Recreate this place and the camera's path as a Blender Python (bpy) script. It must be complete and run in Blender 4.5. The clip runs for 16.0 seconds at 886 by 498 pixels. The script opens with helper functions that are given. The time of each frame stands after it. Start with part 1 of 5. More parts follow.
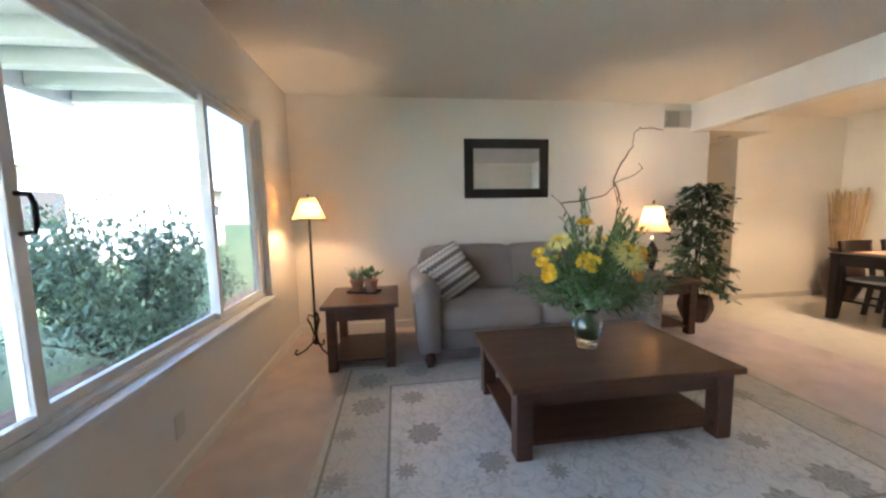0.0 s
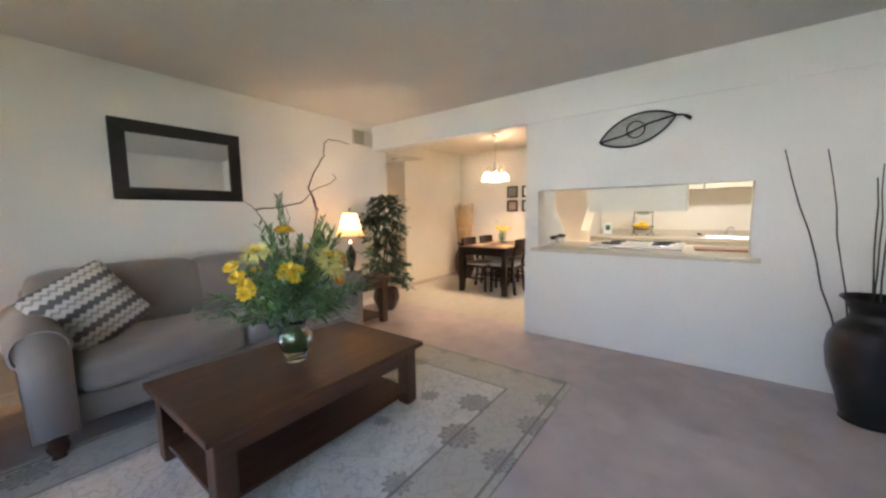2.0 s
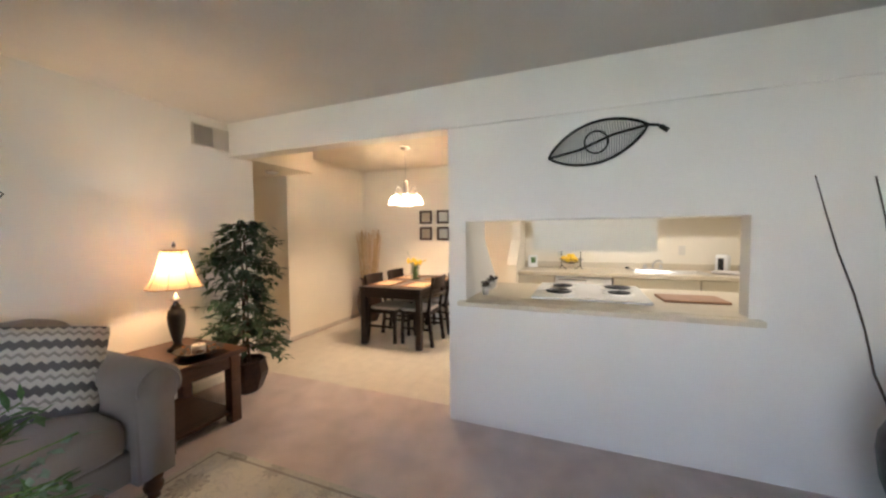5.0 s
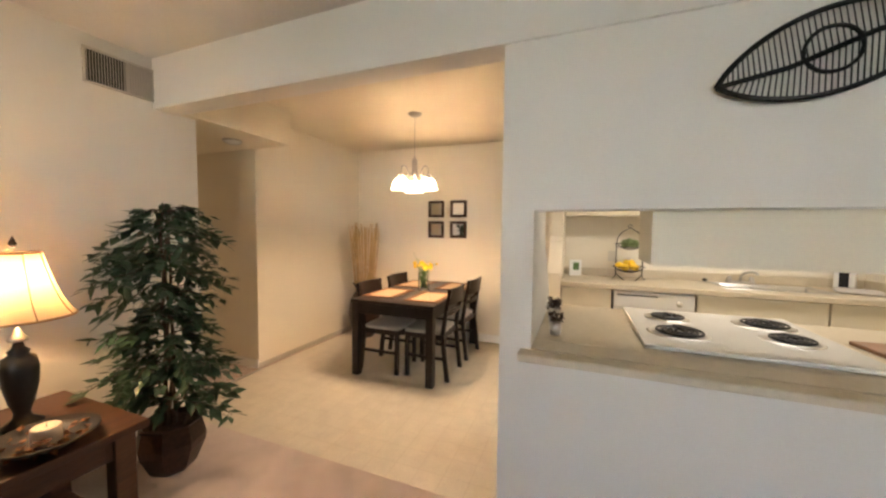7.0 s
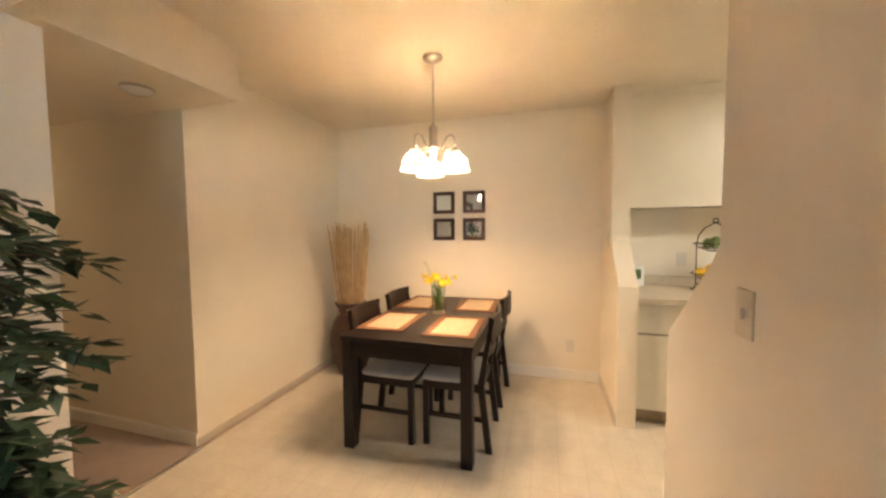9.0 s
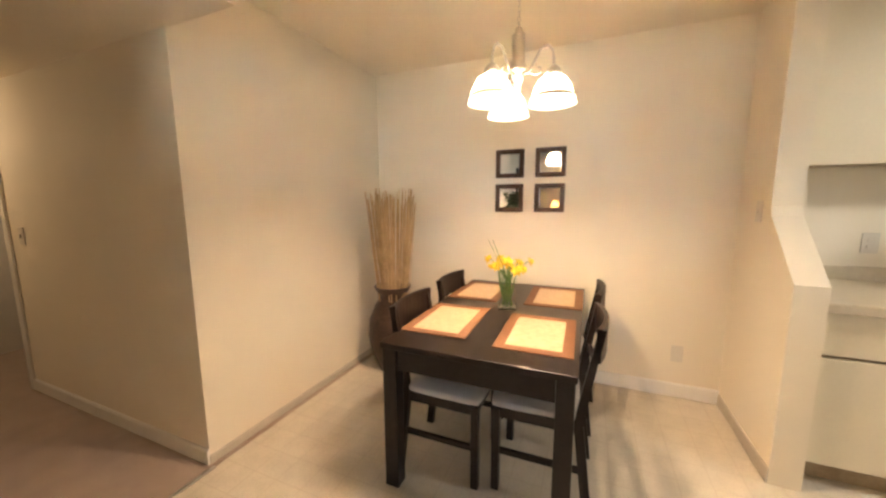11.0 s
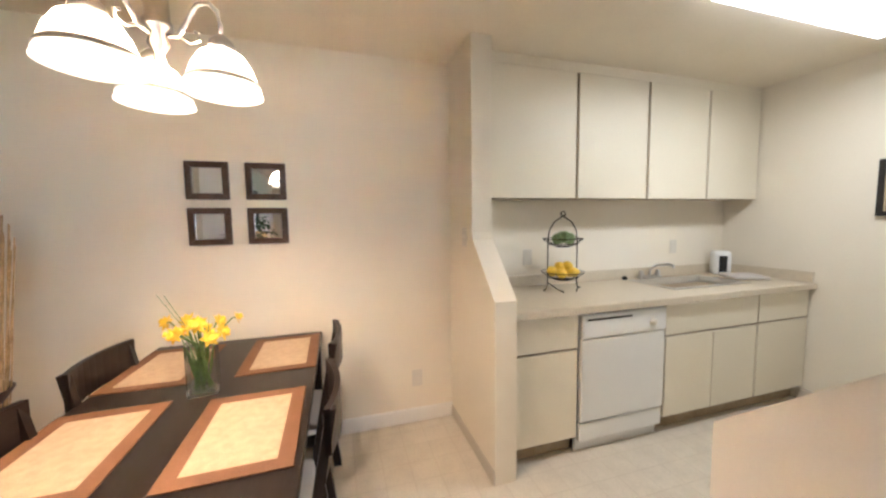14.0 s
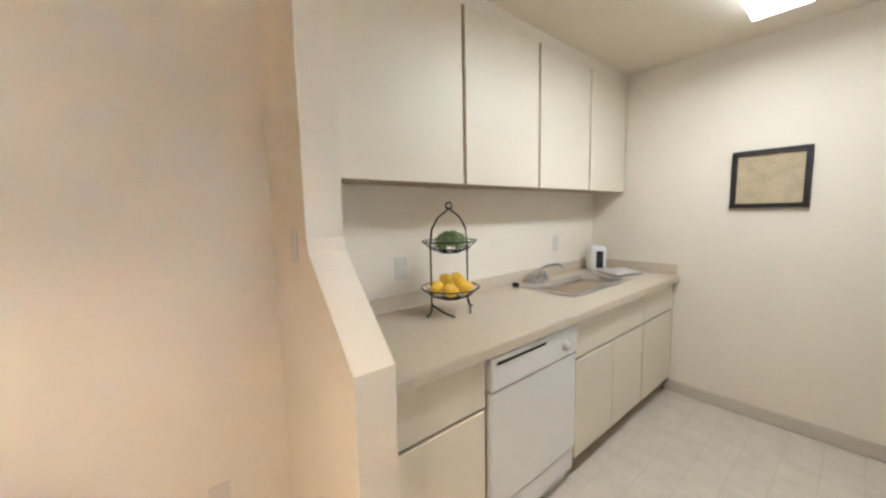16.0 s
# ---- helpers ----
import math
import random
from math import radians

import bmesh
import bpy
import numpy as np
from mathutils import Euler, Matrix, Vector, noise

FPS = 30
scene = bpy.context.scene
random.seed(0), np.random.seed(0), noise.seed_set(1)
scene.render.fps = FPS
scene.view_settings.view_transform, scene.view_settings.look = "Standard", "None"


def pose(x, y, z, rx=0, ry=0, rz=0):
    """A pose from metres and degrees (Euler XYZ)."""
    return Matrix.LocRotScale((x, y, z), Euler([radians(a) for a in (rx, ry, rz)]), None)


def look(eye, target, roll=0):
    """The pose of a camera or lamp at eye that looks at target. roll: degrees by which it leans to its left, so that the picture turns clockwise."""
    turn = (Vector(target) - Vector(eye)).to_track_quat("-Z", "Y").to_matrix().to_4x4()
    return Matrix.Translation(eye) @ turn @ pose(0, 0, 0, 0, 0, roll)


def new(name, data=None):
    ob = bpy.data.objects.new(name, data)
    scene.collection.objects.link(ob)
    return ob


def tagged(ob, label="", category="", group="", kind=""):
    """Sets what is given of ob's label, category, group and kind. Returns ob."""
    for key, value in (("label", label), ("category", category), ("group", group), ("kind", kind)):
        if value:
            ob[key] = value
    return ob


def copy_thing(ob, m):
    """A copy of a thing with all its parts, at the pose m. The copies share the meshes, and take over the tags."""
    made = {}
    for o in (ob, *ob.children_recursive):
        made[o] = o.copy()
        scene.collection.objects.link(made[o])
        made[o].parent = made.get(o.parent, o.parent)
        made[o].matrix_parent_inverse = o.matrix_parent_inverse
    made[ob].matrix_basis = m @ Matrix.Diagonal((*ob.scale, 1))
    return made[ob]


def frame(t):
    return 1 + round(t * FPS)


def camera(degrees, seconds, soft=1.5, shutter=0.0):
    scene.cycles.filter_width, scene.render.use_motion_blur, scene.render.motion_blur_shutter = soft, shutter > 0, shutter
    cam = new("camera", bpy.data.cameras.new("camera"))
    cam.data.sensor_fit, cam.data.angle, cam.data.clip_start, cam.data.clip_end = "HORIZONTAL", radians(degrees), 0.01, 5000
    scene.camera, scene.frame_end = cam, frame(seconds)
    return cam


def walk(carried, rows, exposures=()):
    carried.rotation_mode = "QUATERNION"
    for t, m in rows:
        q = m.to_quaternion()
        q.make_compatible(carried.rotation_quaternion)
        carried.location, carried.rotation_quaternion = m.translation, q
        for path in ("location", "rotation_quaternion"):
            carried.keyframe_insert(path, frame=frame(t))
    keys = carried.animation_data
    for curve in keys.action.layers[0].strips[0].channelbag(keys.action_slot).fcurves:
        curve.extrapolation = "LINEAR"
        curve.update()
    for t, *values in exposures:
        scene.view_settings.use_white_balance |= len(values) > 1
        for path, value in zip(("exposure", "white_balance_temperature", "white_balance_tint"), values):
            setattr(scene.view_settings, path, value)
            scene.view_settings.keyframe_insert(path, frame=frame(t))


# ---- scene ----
cam = camera(103.9, 16.0, soft=2.4)
PATH = [
    (0, (1.772, 1.7, 1.237), (2.035, 3.672, 1.033), -1.1),
    (0.5, (1.758, 1.757, 1.241), (2.287, 3.671, 1.003), -0.8),
    (1, (1.771, 1.797, 1.235), (2.668, 3.567, 0.984), -1.2),
    (1.5, (1.804, 1.792, 1.232), (3.101, 3.296, 0.996), -1.5),
    (2, (1.847, 1.757, 1.247), (3.446, 2.942, 1.047), -0.7),
    (2.5, (1.906, 1.746, 1.269), (3.645, 2.728, 1.151), -0.1),
    (3, (2.06, 1.768, 1.309), (3.84, 2.672, 1.196), -0.1),
    (3.5, (2.251, 1.848, 1.334), (4.054, 2.705, 1.209), 0.8),
    (4, (2.44, 1.999, 1.354), (4.272, 2.791, 1.229), 0.1),
    (4.5, (2.64, 2.157, 1.368), (4.493, 2.903, 1.279), -0.7),
    (7, (3.791, 2.899, 1.385), (5.65, 3.629, 1.273), 0.6),
    (7.5, (4.01, 3.094, 1.381), (5.902, 3.731, 1.258), 0.9),
    (8, (4.205, 3.298, 1.391), (6.119, 3.869, 1.279), 0.1),
    (8.2, (4.282, 3.372, 1.386), (6.2, 3.927, 1.274), -0.4),
    (10.3, (5.087, 3.972, 1.388), (6.979, 4.604, 1.247), -0.6),
    (10.5, (5.134, 3.986, 1.394), (7.0, 4.689, 1.238), -0.5),
    (11, (5.203, 4.033, 1.36), (7.03, 4.802, 1.089), -0.2),
    (11.5, (5.222, 4.048, 1.334), (7.032, 4.788, 0.912), -0.1),
    (12, (5.236, 4.043, 1.33), (7.048, 4.747, 0.859), -0.2),
    (12.5, (5.266, 4.014, 1.345), (7.122, 4.615, 0.905), -0.2),
    (13, (5.325, 3.991, 1.374), (7.258, 4.339, 0.997), 0.2),
    (13.5, (5.462, 3.961, 1.399), (7.44, 3.8, 1.151), -0.1),
    (14, (5.631, 3.919, 1.402), (7.539, 3.344, 1.238), -0.8),
    (14.5, (5.838, 3.821, 1.399), (7.676, 3.045, 1.263), -1.2),
    (15, (6.041, 3.701, 1.393), (7.807, 2.774, 1.255), -1.4),
    (15.5, (6.248, 3.618, 1.398), (7.88, 2.475, 1.222), -0.5),
    (16, (6.395, 3.532, 1.402), (7.934, 2.272, 1.195), -1.2),
]
EXPOSURES = [(0.0, 3.83, 5800, 15), (4.5, 3.72, 5800, 15), (8.0, 3.45, 6550, 15), (11.0, 3.67, 6150, 14), (13.5, 3.5, 5350, 13), (16.0, 3.5, 5150, 13)]
walk(cam, [(t, look(eye, target, roll)) for t, eye, target, roll in PATH], EXPOSURES)

# ---- world and sun ----
world = bpy.data.worlds.new("sky")
scene.world = world
world.use_nodes = True
wn = world.node_tree.nodes
sky = wn.new("ShaderNodeTexSky")
sky.sky_type, sky.sun_disc = "NISHITA", False
sky.sun_elevation, sky.sun_rotation = radians(37), radians(117)
world.node_tree.links.new(sky.outputs[0], wn["Background"].inputs[0])
wn["Background"].inputs[1].default_value = 0.15
sun = new("sun", bpy.data.lights.new("sun", "SUN"))
sun.data.energy, sun.data.angle, sun.data.color = 5.0, radians(0.6), (1.0, 0.95, 0.88)
sun.matrix_world = look((0, 0, 6), (-6, 3, 1))


def bulb(name, x, y, z, watts, color, radius=0.03):
    ob = new(name, bpy.data.lights.new(name, "POINT"))
    ob.location = (x, y, z)
    ob.data.energy, ob.data.color, ob.data.shadow_soft_size = watts, color, radius
    return ob


WARM = (1.0, 0.64, 0.32)
bulb("floor_lamp_bulb", 1.02, 4.87, 1.29, 1.9, WARM)
bulb("table_lamp_bulb", 4.46, 5.04, 1.17, 1.7, WARM)
ARMS = (27, 147, 267)
LAMPX, LAMPY, LAMPR = 6.70, 4.33, 0.140
for a in ARMS:
    bulb("chandelier_bulb", LAMPX + LAMPR * math.cos(radians(a)), LAMPY + LAMPR * math.sin(radians(a)), 1.795, 3.0, (1.0, 0.68, 0.39), 0.035)
# added fill lamp without a fixture, brightens the hall from its far end
bulb("hall_fill", 5.87, 8.2, 1.9, 0.75, (1.0, 0.72, 0.42), 0.05)
tube_light = new("kitchen_light", bpy.data.lights.new("kitchen_light", "AREA"))
tube_light.data.shape, tube_light.data.size, tube_light.data.size_y = "RECTANGLE", 0.2, 1.15
tube_light.data.energy, tube_light.data.color = 1.6, (1.0, 0.92, 0.76)
tube_light.location = (6.73, 1.67, 2.335)


# ---- materials ----
def mat(name, color, rough=0.6, metal=0.0, var=0.12, scale=6.0, fine=60.0, bump=0.15, dist=0.004, second=None, sheen=0.0, stretch=(1, 1, 1), coat=0.0):
    """A surface whose colour wanders at two scales, with fine relief."""
    m = bpy.data.materials.new(name)
    m.use_nodes = True
    nt = m.node_tree
    n, l = nt.nodes, nt.links
    b = n["Principled BSDF"]
    co = n.new("ShaderNodeTexCoord")
    mp = n.new("ShaderNodeMapping")
    mp.inputs["Scale"].default_value = stretch
    l.new(co.outputs["Object"], mp.inputs[0])
    big = n.new("ShaderNodeTexNoise")
    big.inputs["Scale"].default_value, big.inputs["Detail"].default_value = scale, 3
    small = n.new("ShaderNodeTexNoise")
    small.inputs["Scale"].default_value, small.inputs["Detail"].default_value = fine, 4
    for t in (big, small):
        l.new(mp.outputs[0], t.inputs[0])
    mix = n.new("ShaderNodeMath")
    mix.operation = "ADD"
    l.new(big.outputs[0], mix.inputs[0]), l.new(small.outputs[0], mix.inputs[1])
    half = n.new("ShaderNodeMath")
    half.operation = "MULTIPLY"
    half.inputs[1].default_value = 0.5
    l.new(mix.outputs[0], half.inputs[0])
    ramp = n.new("ShaderNodeValToRGB")
    c2 = second or tuple(min(1, c * (1 + var)) for c in color)
    c1 = tuple(c * (1 - var) for c in color)
    ramp.color_ramp.elements[0].position, ramp.color_ramp.elements[1].position = 0.36, 0.64
    ramp.color_ramp.elements[0].color, ramp.color_ramp.elements[1].color = (*c1, 1), (*c2, 1)
    l.new(half.outputs[0], ramp.inputs[0])
    l.new(ramp.outputs[0], b.inputs["Base Color"])
    b.inputs["Roughness"].default_value, b.inputs["Metallic"].default_value = rough, metal
    b.inputs["Sheen Weight"].default_value, b.inputs["Coat Weight"].default_value = sheen, coat
    if bump:
        bp = n.new("ShaderNodeBump")
        bp.inputs["Strength"].default_value, bp.inputs["Distance"].default_value = bump, dist
        l.new(small.outputs[0], bp.inputs["Height"])
        l.new(bp.outputs[0], b.inputs["Normal"])
    return m


def glass(name, color=(1, 1, 1), rough=0.0, ior=1.45):
    m = bpy.data.materials.new(name)
    m.use_nodes = True
    b = m.node_tree.nodes["Principled BSDF"]
    b.inputs["Base Color"].default_value = (*color, 1)
    b.inputs["Roughness"].default_value, b.inputs["IOR"].default_value = rough, ior
    b.inputs["Transmission Weight"].default_value = 1.0
    return m


def glowing(name, color, strength):
    m = bpy.data.materials.new(name)
    m.use_nodes = True
    b = m.node_tree.nodes["Principled BSDF"]
    b.inputs["Base Color"].default_value = (0.85, 0.84, 0.8, 1)
    b.inputs["Emission Color"].default_value, b.inputs["Emission Strength"].default_value = (*color, 1), strength
    return m


def cloth_shade(name, color, through_light=0.55, glow=0.0):
    m = bpy.data.materials.new(name)
    m.use_nodes = True
    n, l = m.node_tree.nodes, m.node_tree.links
    d, t, x = n.new("ShaderNodeBsdfDiffuse"), n.new("ShaderNodeBsdfTranslucent"), n.new("ShaderNodeMixShader")
    d.inputs[0].default_value, t.inputs[0].default_value = (*color, 1), (*color, 1)
    x.inputs[0].default_value = through_light
    l.new(d.outputs[0], x.inputs[1]), l.new(t.outputs[0], x.inputs[2]), l.new(x.outputs[0], n["Material Output"].inputs[0])
    if glow:
        e, s = n.new("ShaderNodeEmission"), n.new("ShaderNodeAddShader")
        e.inputs[0].default_value, e.inputs[1].default_value = (1.0, 0.84, 0.62, 1), glow
        l.new(x.outputs[0], s.inputs[0]), l.new(e.outputs[0], s.inputs[1]), l.new(s.outputs[0], n["Material Output"].inputs[0])
    return m


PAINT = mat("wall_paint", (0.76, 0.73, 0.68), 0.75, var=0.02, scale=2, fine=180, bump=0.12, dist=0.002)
CREAM = mat("cream_wall_paint", (0.79, 0.725, 0.60), 0.75, var=0.025, scale=2, fine=180, bump=0.12, dist=0.002)
CEILCREAM = mat("cream_ceiling_texture", (0.77, 0.70, 0.57), 0.9, var=0.03, scale=3, fine=90, bump=0.5, dist=0.006)
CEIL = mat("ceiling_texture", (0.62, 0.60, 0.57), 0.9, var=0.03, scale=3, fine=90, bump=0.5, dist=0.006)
TRIM = mat("trim_paint", (0.78, 0.76, 0.71), 0.5, var=0.02, bump=0.05)
CARPET = mat("carpet", (0.64, 0.53, 0.49), 0.95, var=0.16, scale=5, fine=220, bump=0.8, dist=0.012, sheen=0.3)
# same carpet, darkened in colour to stand in for the hall's shade
SHADEDCARPET = mat("shaded_hall_carpet", (0.44, 0.33, 0.26), 0.95, var=0.16, scale=5, fine=220, bump=0.8, dist=0.012, sheen=0.3)
WOOD = mat("brown_wood", (0.080, 0.031, 0.015), 0.46, var=0.35, scale=4, fine=40, bump=0.08, dist=0.002, stretch=(0.6, 6, 6), coat=0.15)
ESPRESSO = mat("espresso_wood", (0.016, 0.010, 0.008), 0.38, var=0.3, scale=5, fine=60, bump=0.06, stretch=(0.5, 6, 6), coat=0.1)
BLACKWOOD = mat("black_wood", (0.012, 0.010, 0.009), 0.45, var=0.3, scale=7, fine=50, bump=0.2)
SOFA = mat("sofa_fabric", (0.26, 0.222, 0.192), 0.92, var=0.09, scale=4, fine=320, bump=0.5, dist=0.003, sheen=0.25)
IRON = mat("dark_iron", (0.02, 0.015, 0.012), 0.5, 0.6, var=0.3, bump=0.2)
CLAY = mat("terracotta", (0.42, 0.21, 0.13), 0.85, var=0.15, bump=0.2)
LEAF = mat("ficus_leaf", (0.04, 0.085, 0.045), 0.42, var=0.45, scale=9, fine=30, bump=0.05)
LEAF2 = mat("bouquet_green", (0.085, 0.17, 0.05), 0.55, var=0.45, scale=14, fine=40, bump=0.05)
LEAF3 = mat("bouquet_grey_green", (0.19, 0.26, 0.18), 0.6, var=0.35, scale=14, fine=40, bump=0.05)
BUSH = mat("bush_leaf", (0.11, 0.17, 0.10), 0.5, var=0.5, scale=6, fine=30, bump=0.05)
STEM = mat("green_stem", (0.12, 0.20, 0.05), 0.6, var=0.3, bump=0.05)
BARK = mat("bark", (0.10, 0.075, 0.055), 0.85, var=0.35, fine=80, bump=0.4)
TWIG = mat("willow_twig", (0.065, 0.04, 0.028), 0.7, var=0.3, fine=80, bump=0.3)
YELLOW = mat("yellow_petal", (0.75, 0.50, 0.02), 0.6, var=0.25, scale=20, bump=0.1)
PALE = mat("pale_yellow_petal", (0.72, 0.66, 0.22), 0.6, var=0.2, scale=20, bump=0.1)
ORANGE = mat("orange_petal", (0.72, 0.26, 0.02), 0.6, var=0.25, scale=20, bump=0.1)
REED = mat("dry_reed", (0.52, 0.36, 0.19), 0.8, var=0.3, scale=12, fine=60, bump=0.2)
JARBROWN = mat("brown_jar_glaze", (0.045, 0.022, 0.014), 0.4, var=0.5, scale=7, fine=40, bump=0.2)
JARBLACK = mat("black_woven_jar", (0.010, 0.0065, 0.0055), 0.36, var=0.4, scale=8, fine=50, bump=0.6, dist=0.006, stretch=(1, 1, 5))
CABINET = mat("cabinet_paint", (0.77, 0.71, 0.57), 0.45, var=0.02, scale=3, bump=0.04)
CABEDGE = mat("cabinet_edge_wood", (0.38, 0.30, 0.20), 0.6, var=0.15, bump=0.1)
COUNTER = mat("laminate", (0.60, 0.52, 0.39), 0.35, var=0.06, scale=30, fine=250, bump=0.03)
WHITE = mat("white_enamel", (0.80, 0.80, 0.78), 0.22, var=0.01, bump=0.0)
STEEL = mat("steel", (0.62, 0.61, 0.59), 0.28, 1.0, var=0.06, bump=0.04)
NICKEL = mat("brushed_nickel", (0.50, 0.46, 0.41), 0.33, 1.0, var=0.06, bump=0.04)
BLACK = mat("black_coil", (0.012, 0.012, 0.013), 0.45, 0.3, var=0.2, bump=0.1)
PLATE = mat("switch_plastic", (0.66, 0.62, 0.54), 0.4, var=0.02, bump=0.0)
DARKSLOT = mat("dark_slot", (0.015, 0.014, 0.013), 0.8, var=0.2)
VENTW = mat("vent_enamel", (0.60, 0.56, 0.50), 0.5, var=0.04)
STONE = mat("candle_wax", (0.75, 0.68, 0.55), 0.5, var=0.04)
POTPOURRI = mat("potpourri", (0.20, 0.09, 0.04), 0.8, var=0.5, scale=30)
CLEAR = glass("clear_glass", (0.95, 0.98, 0.96))
PANE = glass("window_glass", (1, 1, 1), ior=1.13)
MIRROR = mat("mirror_silver", (0.86, 0.86, 0.84), 0.01, 1.0, var=0.0, bump=0.0)
WINFRAME = mat("window_frame_white", (0.74, 0.74, 0.74), 0.4, var=0.02, bump=0.0)
SHADE = cloth_shade("lamp_shade_cloth", (0.82, 0.70, 0.52))
SHADEGOLD = cloth_shade("golden_shade_cloth", (0.80, 0.64, 0.42), 0.5)
SHADERIM = mat("shade_trim", (0.35, 0.22, 0.12), 0.7, var=0.2)
GLOBE = cloth_shade("frosted_globe", (0.85, 0.84, 0.82), 0.7, 0.05)
DIFFUSER = glowing("light_diffuser", (1.0, 0.95, 0.84), 0.5)
LAWN = mat("lawn", (0.085, 0.14, 0.06), 0.9, var=0.4, scale=1.5, fine=60, bump=0.8, dist=0.03)
MULCH = mat("mulch", (0.13, 0.085, 0.06), 0.95, var=0.5, scale=12, fine=60, bump=0.9, dist=0.03)
STUCCO = mat("white_stucco", (0.72, 0.71, 0.68), 0.85, var=0.05, fine=120, bump=0.3)
ROOF = mat("roof_shingle", (0.22, 0.20, 0.18), 0.9, var=0.3, fine=50, bump=0.5)
EAVE = mat("eave_paint", (0.62, 0.64, 0.64), 0.7, var=0.03)
LEMON = mat("lemon_skin", (0.80, 0.52, 0.03), 0.45, var=0.15, scale=40, bump=0.2)
GREENFRUIT = mat("artichoke_green", (0.25, 0.34, 0.14), 0.6, var=0.35, scale=40, bump=0.4)
WICKER = mat("wicker_mat", (0.47, 0.345, 0.22), 0.8, var=0.14, scale=30, fine=300, bump=0.4, dist=0.002)
MATEDGE = mat("placemat_border", (0.17, 0.075, 0.03), 0.7, var=0.2, fine=200, bump=0.3)
CORK = mat("printed_paper", (0.47, 0.385, 0.24), 0.7, var=0.15, scale=14, fine=80, bump=0.05)
SEATW = mat("seat_cloth", (0.55, 0.51, 0.47), 0.9, var=0.06, fine=250, bump=0.3)
BOARD = mat("cutting_board_wood", (0.36, 0.19, 0.10), 0.5, var=0.2, scale=10, bump=0.1)


def pattern(m):
    """Node shortcuts for a patterned surface: nodes, links, principled, object coordinates split into x, y, z, and a maths helper."""
    n, l = m.node_tree.nodes, m.node_tree.links
    co = n.new("ShaderNodeTexCoord")
    sp = n.new("ShaderNodeSeparateXYZ")
    l.new(co.outputs["Object"], sp.inputs[0])

    def f(op, a, b=0.0, c=0.0):
        q = n.new("ShaderNodeMath")
        q.operation = op
        for k, v in enumerate((a, b, c)):
            if isinstance(v, (int, float)):
                q.inputs[k].default_value = v
            else:
                l.new(v, q.inputs[k])
        return q.outputs[0]

    def blend(fac, a, b):
        q = n.new("ShaderNodeMix")
        q.data_type = "RGBA"
        l.new(fac, q.inputs[0])
        for k, v in ((6, a), (7, b)):
            if isinstance(v, tuple):
                q.inputs[k].default_value = (*v, 1)
            else:
                l.new(v, q.inputs[k])
        return q.outputs[2]

    return n, l, n["Principled BSDF"], co.outputs["Object"], sp.outputs, f, blend


def vinyl_floor():
    m = mat("sheet_vinyl", (0.60, 0.55, 0.46), 0.36, var=0.08, scale=9, fine=90, bump=0.06)
    n, l, b, co, xyz, f, blend = pattern(m)
    base = b.inputs["Base Color"].links[0].from_socket
    lines = []
    for k in (0, 1):
        u = f("FRACT", f("DIVIDE", xyz[k], 0.152))
        lines.append(f("LESS_THAN", f("ABSOLUTE", f("SUBTRACT", u, 0.5)), 0.022))
    line = f("MULTIPLY", f("MAXIMUM", lines[0], lines[1]), 0.35)
    l.new(blend(line, base, (0.46, 0.40, 0.32)), b.inputs["Base Color"])
    return m


VINYL = vinyl_floor()
JARBLACK.node_tree.nodes["Principled BSDF"].inputs["Specular IOR Level"].default_value = 0.4
ESPRESSO.node_tree.nodes["Principled BSDF"].inputs["Specular IOR Level"].default_value = 0.32


